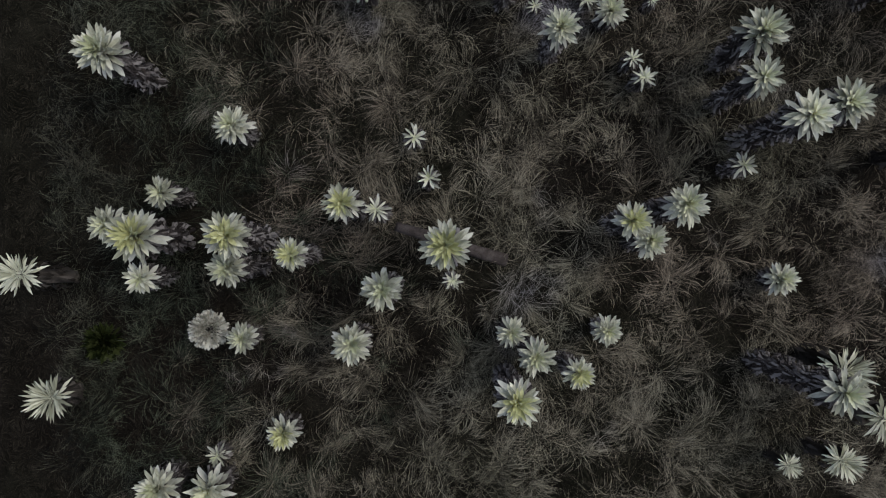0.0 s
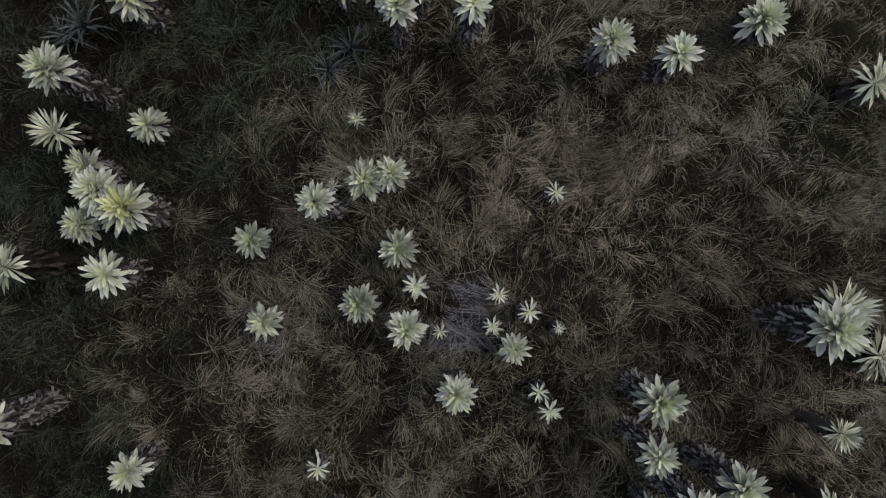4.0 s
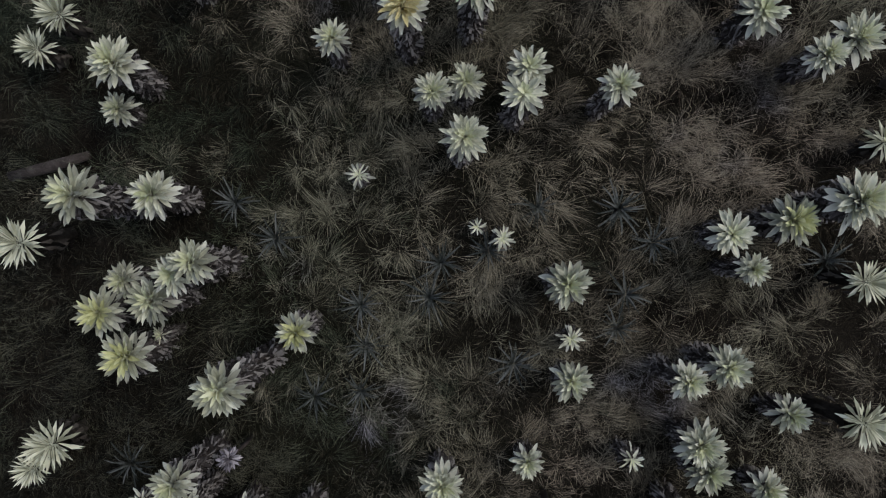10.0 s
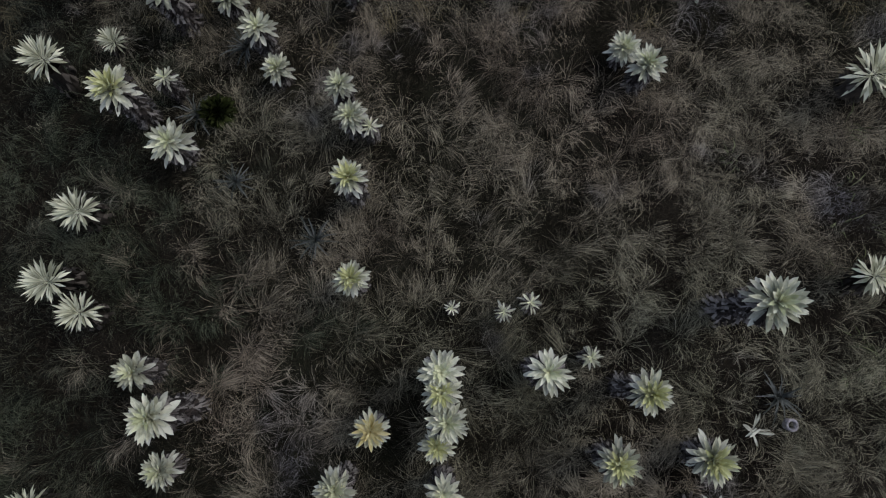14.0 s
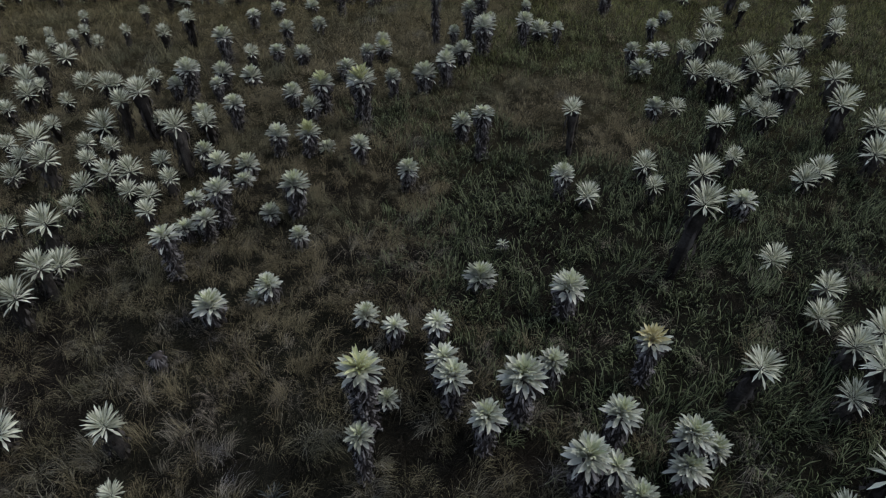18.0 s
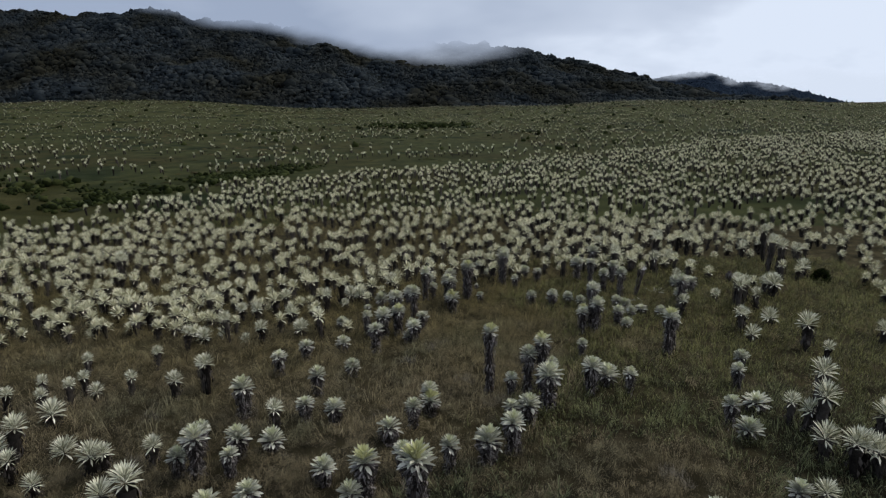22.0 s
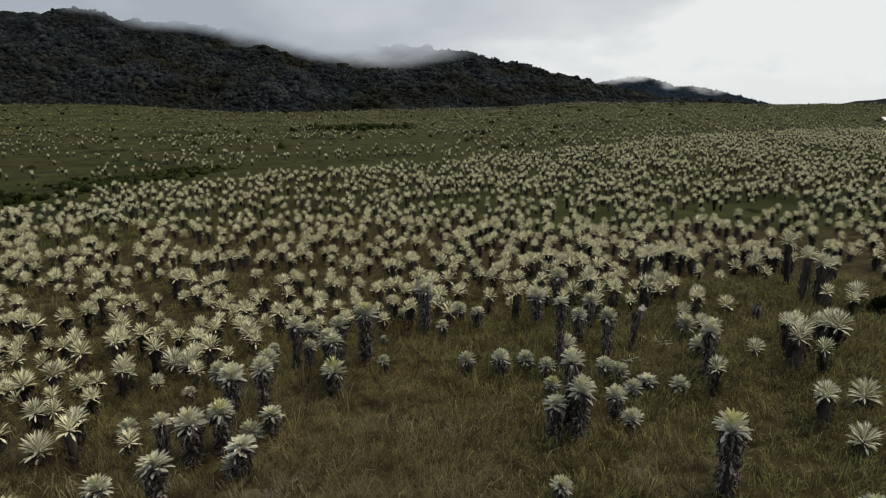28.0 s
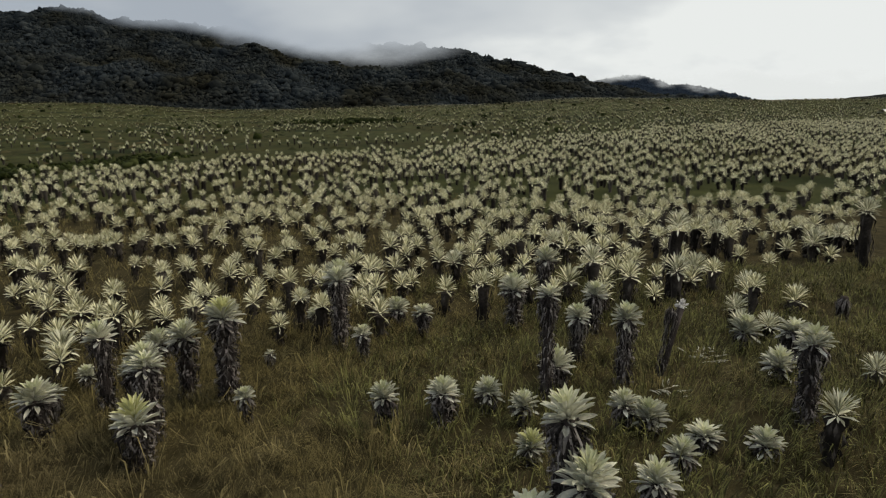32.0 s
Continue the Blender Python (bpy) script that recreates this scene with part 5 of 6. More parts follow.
OUTLYING += [
    (18.10, 62.83, 2.28, 0.38),
    (18.47, 62.37, 2.08, 0.43),
    (19.26, 61.42, 1.15, 0.48),
    (-9.67, 37.92, 0.98, 0.29),
    (-9.77, 39.77, 0.95, 0.29),
    (-9.92, 37.64, 0.56, 0.36),
    (18.90, 65.11, 2.39, 0.42),
    (-10.52, 38.71, 0.94, 0.29),
    (10.79, 39.85, 1.56, 0.40),
    (10.87, 37.13, 1.20, 0.40),
    (18.46, 66.93, 0.99, 0.48),
    (11.29, 37.38, 1.34, 0.41),
    (19.86, 67.64, 1.08, 0.40),
    (12.49, 39.25, 2.22, 0.47),
    (12.81, 37.76, 1.63, 0.44),
    (13.42, 38.92, 1.84, 0.48),
    (-19.12, 62.09, 1.17, 0.48),
    (9.80, 43.90, 1.66, 0.33),
    (13.60, 45.30, 1.48, 0.38),
    (14.20, 45.30, 1.50, 0.35),
    (17.00, 51.40, 1.27, 0.40),
    (16.90, 48.70, 1.34, 0.38),
    (15.80, 46.70, 1.53, 0.40),
    (-11.00, 52.10, 0.66, 0.34),
    (10.20, 54.60, 1.35, 0.31),
    (21.20, 65.50, 1.13, 0.42),
    (-5.20, 44.80, 1.10, 0.31),
]


# ---- the field of rosettes further off, too many to count ----
def low_rosette(seed, leaves):
    """A round head of pale blunt leaves, packed in a dome round a short stem."""
    rng = np.random.default_rng(seed)
    v, w = [], 0.070 if leaves > 70 else 0.080 if leaves > 36 else 0.12 if leaves > 20 else 0.18
    for u, turn, root, tip in whorl(rng, leaves, 1.2):
        a = math.radians(turn)
        tip = (tip[0] * (1 - 0.14 * max(0.0, 1 - u / 0.3)), tip[1] - 0.22 * max(0.0, 1 - u / 0.36))
        d, s = np.array([math.cos(a), math.sin(a), 0]), np.array([-math.sin(a), math.cos(a), rng.normal(0, 0.3)]) * w * (1 - 0.4 * u)
        p, q = d * root[0] + (0, 0, root[1]), d * tip[0] + (0, 0, tip[1])
        mid = p + (q - p) * 0.66 + (0, 0, 0.06 * (1 - u))
        v += [p, mid - s + (0, 0, 0.03), mid, mid + s + (0, 0, 0.03), q]
    tris = np.array([(0, 1, 2), (0, 2, 3), (1, 4, 2), (2, 4, 3)])
    return np.array(v), (tris[None] + 5 * np.arange(leaves)[:, None, None]).reshape(-1, 3)


def low_trunk(seed, sides=5, shreds=14):
    """A short stout trunk with withered leaves hanging round it."""
    rng = np.random.default_rng(seed)
    v = [(r * (1 + rng.normal(0, 0.15)) * math.cos(6.283 * s / sides), r * (1 + rng.normal(0, 0.15)) * math.sin(6.283 * s / sides), z) for z, r in ((0, 0.09), (0.7, 0.12), (0.93, 0.17)) for s in range(sides)]
    f = []
    for k in (0, sides):
        for s in range(sides):
            a, b = k + s, k + (s + 1) % sides
            f += [(a, b, b + sides), (a, b + sides, a + sides)]
    for k in range(shreds):
        a, top, ln = k * 2.4 + rng.normal(0, 0.3), rng.uniform(0.3, 1.0), rng.uniform(0.14, 0.34)
        c, s, r = math.cos(a), math.sin(a), 0.10 + 0.07 * top
        o, out = len(v), rng.uniform(0.03, 0.09)
        v += [(r * c, r * s, top), ((r + out) * c - 0.03 * s, (r + out) * s + 0.03 * c, top - 0.5 * ln), ((r + out) * c + 0.03 * s, (r + out) * s - 0.03 * c, top - 0.5 * ln), (r * c * 1.2, r * s * 1.2, max(0.0, top - ln))]
        f += [(o, o + 1, o + 2), (o + 1, o + 3, o + 2)]
    return np.array(v), np.array(f)


def field(name, x, y, crown, radius, leaves, seed, label, stems=True, mat=M_FIELD):
    """Many plants as one sheet of rosettes and one of trunks."""
    rng = np.random.default_rng(seed)
    shapes = [low_rosette(seed + i, leaves) for i in range(6)]
    trunks = [low_trunk(seed + 10 + i, 5 if leaves > 20 else 3, 34 if leaves > 36 else 8 if leaves > 20 else 0) for i in range(3)]
    lv, lt, tv, tt, no, nt_ = [], [], [], [], 0, 0
    z0 = ground_z(x, y)
    turn, which = rng.uniform(0, 6.283, len(x)), rng.integers(0, 6, len(x))
    lean = rng.normal(0, 0.07, (len(x), 2))
    for i in range(len(x)):
        c, s = math.cos(turn[i]), math.sin(turn[i])
        rot = np.array([[c, -s, 0], [s, c, 0], [0, 0, 1]])
        v, t = shapes[which[i]]
        h = max(0.1, crown[i] - z0[i])
        lv.append((v * radius[i]) @ rot.T + (x[i] + lean[i, 0] * h, y[i] + lean[i, 1] * h, z0[i] + h))
        lt.append(t + no)
        no += len(v)
        if stems and h > 0.3:
            v, t = trunks[which[i] % 3]
            w = v * (radius[i] / 0.33, radius[i] / 0.33, h)
            w = w + np.concatenate([v[:, 2:] * lean[i] * h, np.zeros((len(v), 1))], 1)
            tv.append(w + (x[i], y[i], z0[i] - 0.03))
            tt.append(t + nt_)
            nt_ += len(v)
    ob = new(name, triangles(name, np.concatenate(lv), np.concatenate(lt), mat))
    tagged(ob, label, "frailejones", kind="stuff")
    if tv:
        st = part("trunks", triangles("trunks", np.concatenate(tv), np.concatenate(tt), M_FIELDTRUNK), None, ob, "dark trunks wrapped in withered leaves")
        tagged(st, kind="stuff")


def thin(x, y, gap, taken=()):
    """Keeps places that are at least gap apart."""
    cells, keep = {}, np.zeros(len(x), bool)
    for px, py in taken:
        cells.setdefault((int(px // gap), int(py // gap)), []).append((px, py))
    for i in range(len(x)):
        cx, cy = int(x[i] // gap), int(y[i] // gap)
        if all((x[i] - px) ** 2 + (y[i] - py) ** 2 >= gap * gap for a in (-1, 0, 1) for b in (-1, 0, 1) for px, py in cells.get((cx + a, cy + b), ())):
            cells.setdefault((cx, cy), []).append((x[i], y[i]))
            keep[i] = True
    return keep


def stand_edge(x):
    """Where the dense stand ends, away from the clearing; beyond it lies the hollow and the open plain."""
    return np.interp(x, (-90, -60, -42, -38, -34, -30, -25, -20, -14, -8, 0, 10, 21, 40, 81, 140), (48, 60, 77, 87, 96, 100, 103, 108, 113, 119, 125, 131, 142, 162, 200, 236))


def sow():
    rng = np.random.default_rng(41)
    ox, oy, oc, orad = (np.array(c) for c in zip(*OUTLYING))
    field("frailejones_in_the_stand", ox, oy, oc, orad, 80, 44, "silver-green frailejones among the grass at the edge of the stand", mat=M_SILVER)
    taken = list(STANDING) + [(p[0], p[1]) for p in OUTLYING]
    # the dense stand beyond the clearing
    n = 100000
    x, y = rng.uniform(-75, 170, n), rng.uniform(50, 240, n)
    edge = stand_edge(x) + 4 * smooth_noise(x, y, 33, 5.0)
    dens = np.where(y < edge, 0.66 + 0.42 * smooth_noise(x, y, 9, 4.0) + 0.62 * smooth_noise(x, y, 21, 1.3) + np.interp(y, (66, 84), (0.35, 0.0)), 0.0)
    dens = dens - 0.9 * np.exp(-(((x - 20) / 7) ** 2) - ((y - 62) / 7.0) ** 2) - 0.4 * np.exp(-(((x - 27) / 10) ** 2) - ((y - 74) / 8.0) ** 2)
    front = np.where(x < -3, 57.5 + 0.35 * (x + 3), np.where(x > 15, 60 - 0.5 * (x - 15), 61.0))
    keep = (rng.random(n) < dens) & (np.abs(x - 1) < (y - 26) * 0.80 + 6) & (y > front)
    x, y = x[keep], y[keep]
    ok = thin(x, y, 0.56, taken) & (rng.random(len(x)) < np.interp(y, (66, 90, 130), (1.0, 0.8, 0.7)))
    # the fringe of the stand beside the clearing
    fx, fy = rng.uniform(-19, -4, 120), rng.uniform(53, 58, 120)
    fx, fy = fx[fx < -3 - (58 - fy) * 0.12], fy[fx < -3 - (58 - fy) * 0.12]
    ok2 = thin(fx, fy, 0.66, taken)
    x, y = np.concatenate([x[ok], fx[ok2]]), np.concatenate([y[ok], fy[ok2]])
    for name, low, high, leaves, seed in (("frailejon_stand", 0, 82, 50, 50), ("frailejon_stand_beyond", 82, 125, 26, 70), ("frailejon_stand_far_off", 125, 400, 14, 80)):
        sel = (y >= low) & (y < high)
        k = int(sel.sum())
        field(name, x[sel], y[sel], ground_z(x[sel], y[sel]) + np.clip(rng.normal(0.56, 0.22, k), 0.26, 1.4), rng.uniform(0.26, 0.41, k) * (0.9 if low else 1.0), leaves, seed, "dense stand of silver-green frailejones on dark trunks")
    # scattered plants over the plain behind
    n = 36000
    x, y = rng.uniform(-330, 420, n), 85 + 440 * rng.random(n) ** 1.3
    b = x / (y - 30)
    dens = 0.44 + 0.45 * smooth_noise(x, y, 13, 9.0) + np.clip((b + 0.30) * 0.8, -0.05, 0.6) * np.where((b > 0.15) & (y > 360), 0.4, 1.0)
    dens = dens - 0.9 * np.exp(-((x - 2) / 16) ** 2 - ((y - 190) / 26) ** 2) - 0.5 * np.exp(-((x + 42 + 0.3 * (y - 100)) / 12) ** 2 - ((y - 106) / 14) ** 2)
    keep = (rng.random(n) < dens) & (np.abs(x - 5) < y * 0.82) & (y > stand_edge(x) + 4 + 14 * np.clip((14 - x) / 16, 0, 1))
    x, y = x[keep], y[keep]
    ok = thin(x, y, 1.0)
    x, y = x[ok], y[ok]
    for name, sel, leaves, seed in (("frailejones_on_the_plain", y < 230, 13, 90), ("frailejones_on_the_far_plain", y >= 230, 8, 95)):
        k = int(sel.sum())
        field(name, x[sel], y[sel], ground_z(x[sel], y[sel]) + np.clip(rng.normal(0.62, 0.2, k), 0.3, 1.3), rng.uniform(0.24, 0.40, k), leaves, seed, "scattered pale frailejones over the far grassy plain")


sow()


# ---- grass ----
def blades(name, root, direction, length, width, rise, bend, mat, label, seed):
    """Grass blades that rise, arch over and taper to both ends."""
    n = len(root)
    side = np.stack([-direction[:, 1], direction[:, 0], np.zeros(n)], -1) * width[:, None]
    d3 = np.concatenate([direction, np.zeros((n, 1))], 1)
    up = np.array([0, 0, 1.0])
    mid = root + d3 * (length * 0.45)[:, None] + up * (length * rise)[:, None]
    tip = root + d3 * length[:, None] + up * (length * (rise - bend))[:, None]
    v = np.stack([root, mid - side, mid + side, tip], 1).reshape(-1, 3)
    t = np.array([(0, 2, 1), (1, 2, 3)])
    tris = (t[None] + 4 * np.arange(n)[:, None, None]).reshape(-1, 3)
    ob = new(name, triangles(name, v, tris, mat))
    tagged(ob, label, "grass", kind="stuff")


PATCHES = ((-10, 47, 5, 2.6, -1.3), (0.6, 52.5, 3.4, 4.2, -2.2), (5.0, 42.0, 2.2, 1.8, -2.4), (6.0, 39.3, 1.6, 1.5, -2.0), (1.0, 37.0, 1.2, 1.0, -1.2), (-2.5, 48, 2.5, 2.0, -1.0), (7.6, 51, 1.0, 1.2, -1.8), (9.4, 57, 2.0, 1.4, -1.2),
           (5.7, 63, 2.5, 1.8, -1.5), (-6.7, 35.8, 3.0, 2.4, 1.6), (-0.4, 41.2, 1.2, 1.3, 1.3), (2.0, 35.5, 4.0, 4.0, 1.2), (2.8, 57.2, 1.2, 0.7, 1.5), (-1.5, 49, 1.0, 1.2, 0.8), (4.0, 45.8, 1.8, 1.2, 0.8), (1.5, 27.5, 1.8, 1.2, 0.6))


def greenness(x, y):
    """Where the low dark green foliage takes the place of dry grass."""
    g = smooth_noise(x, y, 77, 5.0) * 0.45 + 0.2 + np.clip((y - 24 - 0.5 * np.abs(x - 5)) / 5, 0, 1) * (0.35 + 1.1 * np.tanh((x - 2.0) / 3.0))
    for cx, cy, rx, ry, lift in PATCHES:
        g = g + lift * np.exp(-(((x - cx) / rx) ** 2) - ((y - cy) / ry) ** 2)
    return g - 1.2 * np.exp(-(((x - 3) / 7) ** 2) - ((y - 5) / 14.0) ** 2)


def wetness(x, y):
    """How far the grass is dark and wet: the hollow ground on one side of the way, with a wandering edge."""
    edge = np.interp(y, (-6, 3, 6, 9, 13, 17, 22, 26), (-2.6, -2.0, -0.8, 0.9, 1.2, -0.6, -1.6, -2.0))
    return 0.5 + 0.5 * np.tanh((edge - x + 0.7 * smooth_noise(x, y, 91, 1.2)) / 1.3)


def tussocks(name, x0, x1, y0, y1, per_m2, each, size, wide, seed, mats, label, want_green, everywhere=False, fade=None, upright=0.0):
    """Clumps of grass whose blades sweep over together; mats: the dry material, and the wet one with its label."""
    rng = np.random.default_rng(seed)
    n = int((x1 - x0) * (y1 - y0) * per_m2)
    cx, cy = rng.uniform(x0, x1, n), rng.uniform(y0, y1, n)
    g = greenness(cx, cy) + rng.normal(0, 0.25, n)
    keep = (g > 0.7) if want_green else ((g < 1.0) | (everywhere & (rng.random(n) < 0.45)))
    keep = keep & (np.abs(cx - 2.5) < np.maximum(8.2, 8.2 + 0.60 * (cy - 24)))
    if fade:
        keep = keep & (rng.random(n) < fade[2] + (1 - fade[2]) * np.clip((cy - fade[0]) / (fade[1] - fade[0]), 0, 1))
    cx, cy = cx[keep], cy[keep]
    n = len(cx)
    big = rng.uniform(0.5, 1.3, n) * size
    sway = smooth_noise(cx, cy, 5, 1.1) * 3.0 + smooth_noise(cx, cy, 6, 4.0) * 3.0
    k = np.repeat(np.arange(n), each)
    m = len(k)
    ang = rng.uniform(0, 2 * math.pi, m)
    ang = ang + 0.95 * np.sin(sway[k] - ang)
    ln = big[k] * rng.uniform(0.45, 1.15, m)
    off = rng.normal(0, 0.05, (m, 2)) + np.stack([np.cos(ang), np.sin(ang)], -1) * (rng.random(m) * 0.06)[:, None]
    rx, ry = cx[k] + off[:, 0], cy[k] + off[:, 1]
    root = np.stack([rx, ry, ground_z(rx, ry) - 0.01], -1)
    if want_green:
        rise, bend = rng.uniform(0.5, 1.3, m), rng.uniform(-0.7, 0.3, m)
        ln = ln * 0.55
    else:
        rise, bend = rng.uniform(0.15, 0.75, m) + upright, rng.uniform(0.05, 0.55, m)
    bend = np.minimum(bend, rise - 0.04)
    way = np.stack([np.cos(ang), np.sin(ang)], -1)
    breadth = wide * rng.uniform(0.6, 1.3, m)
    wet = (rng.random(n) < wetness(cx, cy))[k] if len(mats) > 1 else np.zeros(m, bool)
    for sel, mat, words in ((~wet, mats[0], label), (wet, mats[-1], DARK_GRASS)):
        if sel.any():
            blades(name, root[sel], way[sel], ln[sel], breadth[sel], rise[sel], bend[sel], mat, words, seed)


NEAR_GRASS = "dry brown tussock grass in matted fans"
DARK_GRASS = "dark wet tussock grass"
tussocks("tussock_grass", -6.0, 10.8, -5.4, 28.0, 5.6, 90, 0.44, 0.0021, 61, (M_GRASS, M_DARKGRASS), NEAR_GRASS, False, True, (32, 24, 0.35))
tussocks("grass_litter", -6.0, 10.8, -5.4, 26.0, 9.0, 44, 0.27, 0.0022, 81, (M_GRASS, M_DARKGRASS), "short matted dry grass and litter", False, True, (30, 22, 0.3))
tussocks("tussock_grass", -8.0, 12.0, 26.0, 38.0, 2.6, 70, 0.45, 0.0026, 71, (M_GRASS,), NEAR_GRASS, False, True, (38, 26, 0.0))
tussocks("tussock_grass", -24.0, 28.0, 22.0, 62.0, 9.0, 60, 0.38, 0.0025, 62, (M_STRAW,), "soft tawny tussock grass between the frailejones", False, False, (23, 36, 0.0), 0.2)
tussocks("tussock_grass", -32.0, 40.0, 44.0, 86.0, 2.4, 14, 0.62, 0.009, 64, (M_STRAW,), "soft tawny tussock grass further off", False, False, None, 0.2)
tussocks("tussock_grass", -2.0, 24.0, 46.0, 66.0, 5.0, 46, 0.36, 0.0030, 66, (M_STRAW,), "soft tawny tussock grass among low green foliage", False, True, None, 0.2)
tussocks("low_green_foliage", -15.0, 24.0, 18.0, 66.0, 22.0, 13, 0.46, 0.0078, 63, (M_GREEN,), "dark green upright low foliage in the wet grass", True)


# ---- single things among the grass ----
FALLEN = ((0.88, -0.13, -1.52, 0.46, 0.5), (-1.14, 10.2, -0.52, 0.36, 0.6))
def strap_leaf(seed):
    rng = np.random.default_rng(seed)
    verts, faces = [], []
    for k, t in enumerate((0.0, 0.35, 0.7, 1.0)):
        w, z = 0.058 * (1 - 0.75 * t), 0.75 * t - 0.62 * t * t + rng.normal(0, 0.01)
        verts += [(t, -w, z + 0.02), (t, 0, z - 0.01), (t, w, z + 0.02)]
        if k:
            a = 3 * (k - 1)
            faces += [(a, a + 3, a + 4, a + 1), (a + 1, a + 4, a + 5, a + 2)]
    return mesh_of("leaf", verts, faces, M_PUYA, True)


STRAPS = [strap_leaf(700 + i) for i in range(3)]


def strap_rosette(x, y, radius):
    """A low rosette of stiff dark straps that springs from the ground."""
    rng = np.random.default_rng(int(abs(x) * 100 + abs(y) * 10))
    thing = new("ground_rosette")
    tagged(thing, "dark grey-green strappy rosette flat in the matted grass", "ground rosette", "strappy rosettes in the grass")
    thing.matrix_basis = pose(x, y, float(ground_z(x, y)) + 0.07, 0, 0, rng.uniform(0, 360))
    n = 28
    for i in range(n):
        u = i / (n - 1)
        part("leaf", STRAPS[i % 3], None, thing, m=pose(0, 0, 0.03 * u, 0, 0, i * 137.5 + rng.normal(0, 9)) @ pose(0, 0, 0, rng.normal(0, 8), -55 * u, 0) @ Matrix.Scale(1.15 * radius * (1 - 0.35 * u) * rng.uniform(0.8, 1.1), 4))


for x, y, radius in ((1.3, 13.14, 0.36), (2.27, 13.25, 0.38), (1.37, 12.57, 0.33), (0.63, 11.84, 0.36), (1.29, 11.92, 0.3), (3.44, 12.31, 0.36), (4.94, 14.47, 0.4), (-0.47, 14.6, 0.36), (5.02, 13.27, 0.34), (2.44, 13.73, 0.34),
                     (7.83, 13.73, 0.36), (-3.65, 7.68, 0.42), (0.05, 7.33, 0.36), (-0.25, 7.03, 0.33), (-3.91, 7.55, 0.4), (7.82, 18.4, 0.36), (1.12, 20.75, 0.36), (-0.08, 21.63, 0.34), (-2.0, 10.9, 0.36), (3.1, 13.9, 0.32), (0.3, 10.0, 0.34), (0.1, 14.1, 0.36), (3.8, 14.5, 0.33), (5.4, 14.0, 0.34), (4.9, 12.8, 0.3), (-0.7, 22.7, 0.34), (0.0, 23.8, 0.36), (1.0, 26.7, 0.34), (0.1, 27.5, 0.32), (-0.7, 28.6, 0.32), (2.3, 25.8, 0.34)):
    strap_rosette(x, y, radius)


def rod(name, points, radii, mat, sides=8, rough=0.12, seed=1):
    """A knotty stem through the given places."""
    rng = np.random.default_rng(seed)
    pts = [Vector(p) for p in points]
    verts, faces = [], []
    for k, (p, r) in enumerate(zip(pts, radii)):
        d = (pts[min(k + 1, len(pts) - 1)] - pts[max(k - 1, 0)]).normalized()
        q = d.to_track_quat("Z", "Y")
        for s in range(sides):
            a = 2 * math.pi * s / sides
            verts.append(p + q @ Vector((math.cos(a), math.sin(a), 0)) * r * (1 + rng.normal(0, rough)))
        if k:
            for s in range(sides):
                a, b = (k - 1) * sides + s, (k - 1) * sides + (s + 1) % sides
                faces.append((a, b, b + sides, a + sides))
    faces += [list(range(sides))[::-1], [len(verts) - sides + s for s in range(sides)]]
    return mesh_of(name, verts, faces, mat, True)


def tuft(name, count, radius, low, high, width, mat, seed, up=0.2, root=0.15):
    """A round head of many small pointed leaves."""
    rng = np.random.default_rng(seed)
    v, t = [], []
    for i in range(count):
        a, e = rng.uniform(0, 6.283), math.radians(rng.uniform(low, high))
        d = np.array([math.cos(a) * math.cos(e), math.sin(a) * math.cos(e), math.sin(e)])
        s = np.cross(d, rng.normal(0, 1, 3))
        s = s / np.linalg.norm(s) * width * radius
        r = radius * rng.uniform(0.75, 1.1)
        o = len(v)
        v += [d * r * root, d * r * (0.55 * root + 0.62) - s, d * r, d * r * (0.55 * root + 0.62) + s]
        t += [(o, o + 1, o + 2), (o, o + 2, o + 3)]
    return triangles(name, np.array(v) * (1, 1, 1) + (0, 0, up * radius), np.array(t), mat)


def low_thing(name, x, y, label, category, lift=0.0):
    thing = new(name)
    tagged(thing, label, category)
    thing.matrix_basis = pose(x, y, float(ground_z(x, y)) + lift)
    return thing


bush = low_thing("cushion_bush", -3.29, -1.10, "pale round cushion bush in the brown grass", "bush")
part("stem", rod("stem", [(0, 0, -0.02), (0.01, 0, 0.12), (0, 0.01, 0.26)], [0.03, 0.025, 0.02], M_BARK), None, bush)
part("leaves", tuft("leaves", 900, 0.27, -25, 90, 0.07, M_CUSHION, 801, 0.2, 0.6), None, bush, m=pose(0, 0, 0.28))

for x, y, label in ((20.0, 60.9, "dark green shrub beside the stand"), (-0.38, 22.72, "low dark green clump in the grass"), (-4.83, -1.30, "small dull green weed in the grass")):
    shrub = low_thing("shrub", x, y, label, "shrub")
    size = 0.55 if x > 10 else 0.3
    part("stem", rod("stem", [(0, 0, -0.02), (0.02, 0, 0.3 * size), (0, 0.02, 0.6 * size)], [0.05 * size, 0.04 * size, 0.02 * size], M_BARK), None, shrub)
    part("leaves", tuft("leaves", 320, size, -20, 90, 0.12, M_SHRUB, 810 + int(x)), None, shrub, m=pose(0, 0, 0.35 * size))

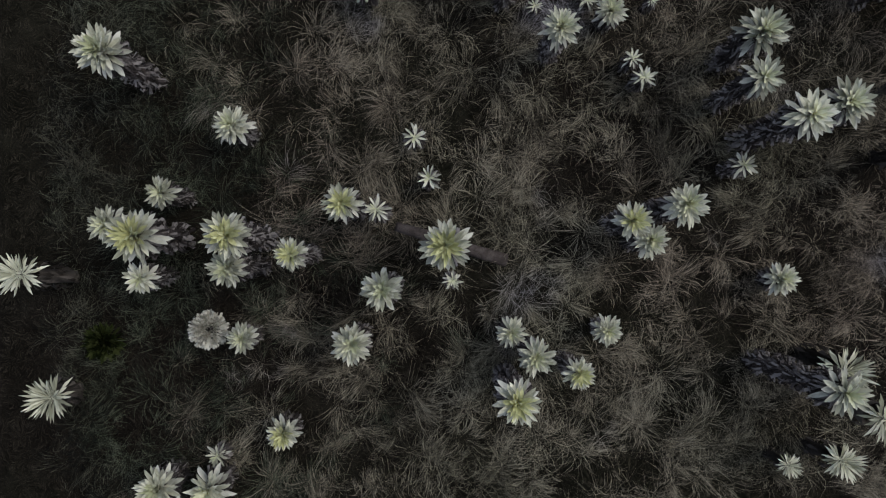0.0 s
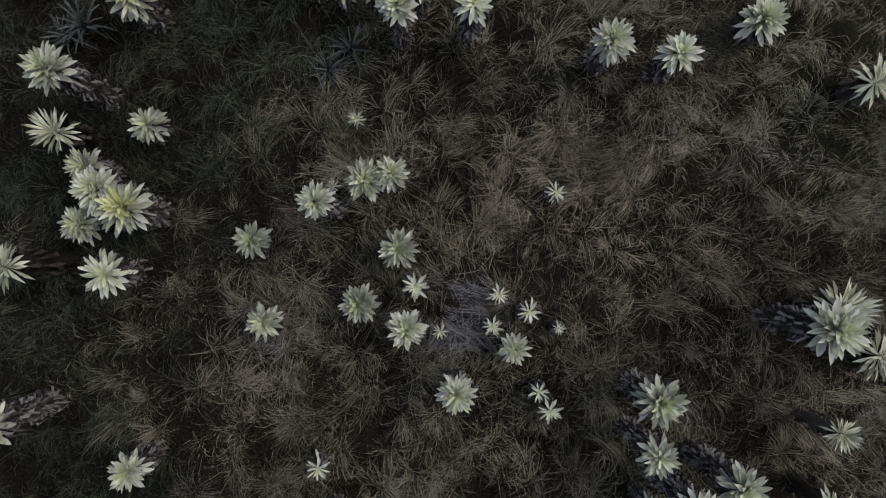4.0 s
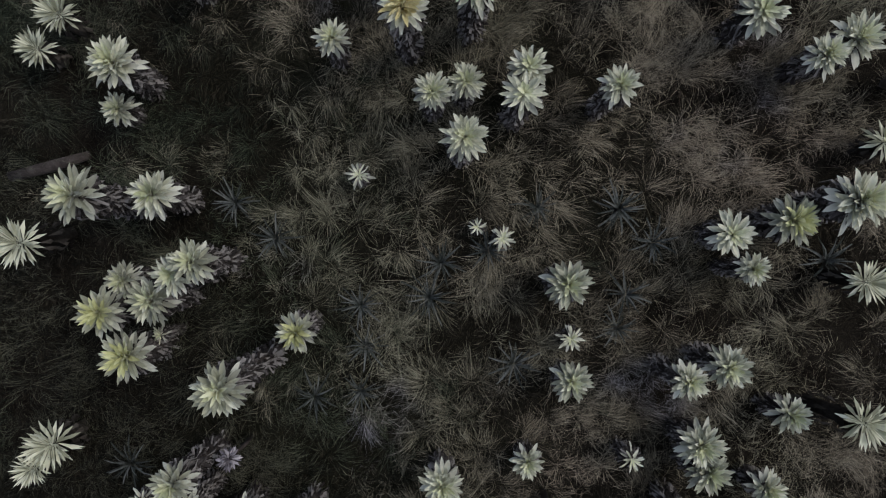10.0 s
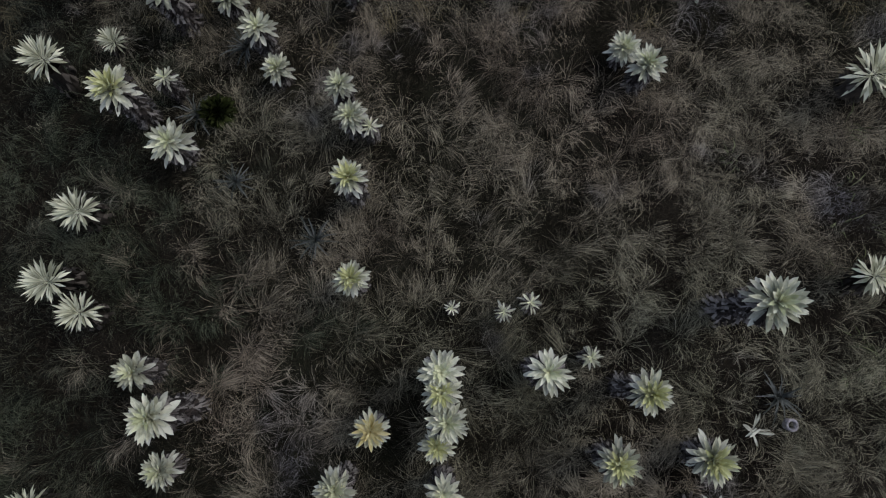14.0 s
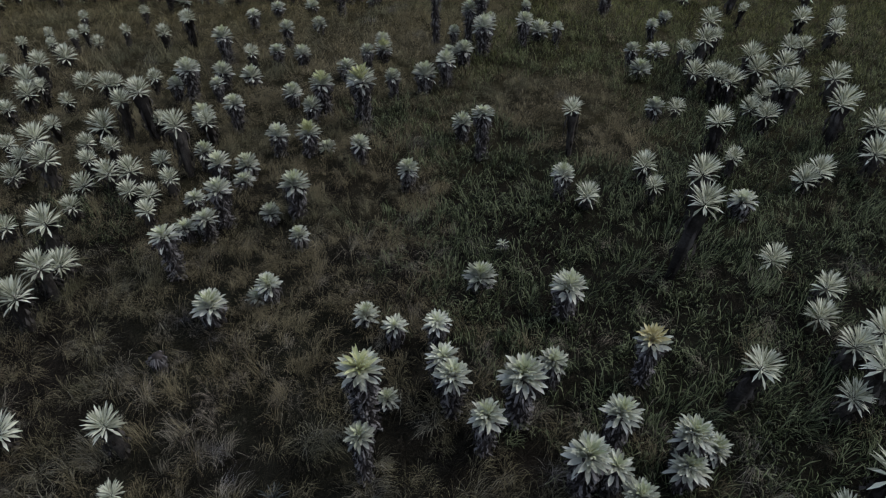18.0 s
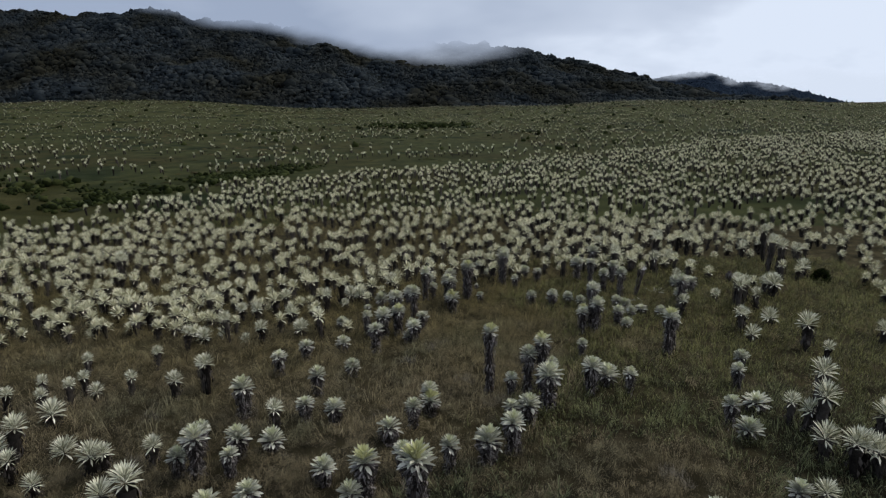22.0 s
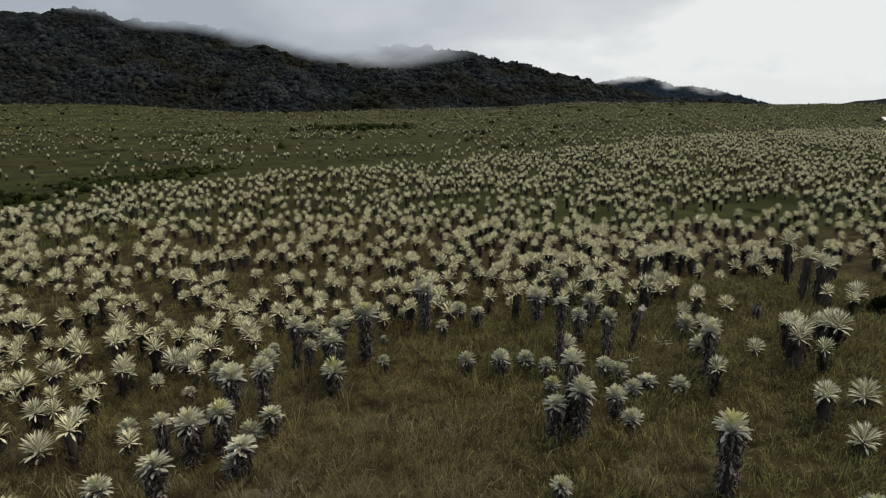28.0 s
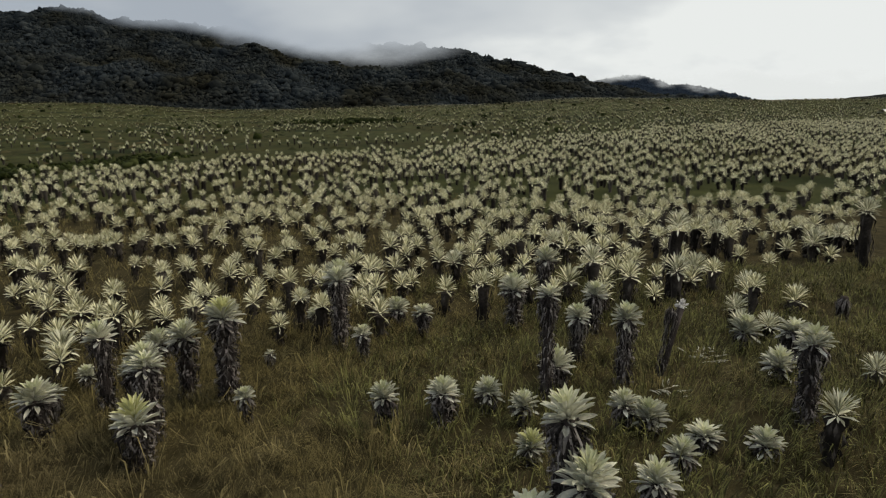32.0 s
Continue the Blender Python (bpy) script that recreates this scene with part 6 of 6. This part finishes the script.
dead = low_thing("dead_frailejon", 3.89, 10.39, "bleached white dead rosette on a thin trunk", "dead plant")
h = 1.12 - float(ground_z(3.89, 10.39))
part("trunk", rod("trunk", [(0, 0, -0.02), (0.02, 0, h * 0.5), (0, 0, h)], [0.06, 0.05, 0.04], M_BARK), None, dead)
for i in range(16):
    part("leaf", LEAVES["bleached"][i % 3], None, dead, m=pose(0, 0, h, 0, 0, i * 137.5) @ pose(0, 0, 0, 0, 15 - 3.5 * i, 0) @ Matrix.Diagonal((0.21, 0.13, 0.21, 1)))

ball = low_thing("dead_flower_ball", -0.32, 11.24, "grey withered round seed head on a stalk", "dead plant")
h = 1.31 - float(ground_z(-0.32, 11.24))
part("stalk", rod("stalk", [(0, 0, -0.02), (0.03, 0.01, h * 0.5), (0, 0, h)], [0.035, 0.028, 0.025], M_BARK), None, ball)
part("head", tuft("head", 160, 0.17, -60, 90, 0.11, M_ASH, 805, 0.0), None, ball, "grey withered head", m=pose(0, 0, h))

pole = low_thing("dead_frailejon", 9.1, 57.9, "leaning bare dead trunk with a shrivelled pale head", "dead plant")
part("trunk", rod("trunk", [(0, 0, -0.05), (0.16, 0.05, 0.45), (0.28, 0.10, 0.95), (0.40, 0.15, 1.38)], [0.07, 0.055, 0.06, 0.065], M_BARK, 9), None, pole)
part("dead_leaf_skirt", SKIRTS[1.3][0], None, pole, "shaggy grey withered leaves", m=Matrix(((0.62, 0, 0.40, 0), (0, 0.62, 0.15, 0), (0, 0, 1.38, 0), (0, 0, 0, 1))))
part("head", tuft("head", 90, 0.13, -80, 90, 0.14, M_BLEACHED, 806, 0.0), None, pole, "shrivelled pale grey head", m=pose(0.42, 0.16, 1.44))

stump = low_thing("hollow_stump", 8.0, 18.0, "small pale hollow stump ring in the grass", "stump", 0.04)
ring = [(r * math.cos(k * math.pi / 7), r * math.sin(k * math.pi / 7), z) for r, z in ((0.085, -0.06), (0.09, 0.08), (0.06, 0.08), (0.055, -0.06)) for k in range(14)]
part("rim", mesh_of("rim", ring, [(a * 14 + k, a * 14 + (k + 1) % 14, (a + 1) * 14 + (k + 1) % 14, (a + 1) * 14 + k) for a in range(3) for k in range(14)], M_ASH, True), None, stump)
for x, y, spread_out, count in ((7.47, 17.93, 0.07, 9), (10.4, 58.6, 0.45, 26), (9.0, 57.2, 0.3, 14)):
    litter = low_thing("dead_leaf_litter", x, y, "small heap of pale fallen dead leaves", "dead leaves", 0.05)
    for i in range(count):
        r = spread_out * math.sqrt((i + 0.5) / count)
        part("leaf", LEAVES["old"][i % 3], None, litter, m=pose(r * math.cos(i * 2.4), r * math.sin(i * 2.4), 0.01 * (i % 9), 0, 0, i * 71) @ pose(0, 0, 0, 0, -8, 0) @ Matrix.Diagonal((0.22, 0.16, 0.2, 1)))

for x, y, tall in ((-3.42, 31.15, 0.46), (15.0, 60.8, 0.62)):
    stump = low_thing("trunk_stump", x, y, "short dark broken frailejon stump", "stump")
    part("trunk", rod("trunk", [(0, 0, -0.03), (0.01, 0, 0.55 * tall), (0.03, 0.01, tall)], [0.11, 0.10, 0.09], M_BARK, 10), None, stump)
    part("dead_leaf_skirt", SKIRTS[0.4][1], None, stump, m=Matrix.Diagonal((0.9, 0.9, 0.96 * tall, 1)))

log = low_thing("fallen_trunk", -3.67, 15.0, "dark fallen trunk lying in the grass", "log", 0.06)
part("trunk", rod("trunk", [(0, 0, 0), (0.4, 0.08, 0.03), (0.8, 0.2, 0.02), (1.13, 0.3, 0.0)], [0.07, 0.085, 0.08, 0.06], M_BARK, 9), None, log)

for x0, y0, dx, dy, top in FALLEN:
    log = low_thing("fallen_trunk", x0, y0, "dark leaning trunk half fallen in the grass", "log", 0.06)
    part("trunk", rod("trunk", [(0, 0, 0), (dx * 0.35, dy * 0.35, top * 0.3), (dx * 0.7, dy * 0.7, top * 0.65), (dx, dy, top)], [0.09, 0.085, 0.08, 0.07], M_BARK, 9), None, log)

twigs = low_thing("dry_twigs", -2.3, 27.9, "spray of thin grey dry twigs", "twigs")
for i in range(9):
    a, r = i * 0.72, 0.25 + 0.04 * (i % 3)
    part("twig", rod("twig", [(0, 0, 0), (r * 0.5 * math.cos(a), r * 0.5 * math.sin(a), 0.22), (r * math.cos(a + 0.3), r * math.sin(a + 0.3), 0.36)], [0.008, 0.006, 0.003], M_DEAD, 5), None, twigs)

# made-up shelter form: pale sheets on posts for an unidentified white glint
shelter = low_thing("shelter", 215, 300, "pale pitched sheets made up for a white glint far off on the plain", "shelter")
for side in (-1, 1):
    part("glint_panel", mesh_of("glint_panel", [(-5, 0, 2.2), (5, 0, 2.2), (5.2, side * 2.6, 0.9), (-5.2, side * 2.6, 0.9), (-5, 0, 2.26), (5, 0, 2.26), (5.2, side * 2.6, 0.96), (-5.2, side * 2.6, 0.96)],
                                 [(0, 1, 2, 3), (4, 5, 6, 7), (0, 1, 5, 4), (2, 3, 7, 6), (1, 2, 6, 5), (0, 3, 7, 4)], M_PALE), None, shelter)
    for end in (-4.6, 4.6):
        part("post", rod("post", [(end, side * 2.2, -0.3), (end, side * 2.2, 0.5), (end, side * 2.2, 1.06)], [0.07, 0.07, 0.07], M_BARK, 6), None, shelter)
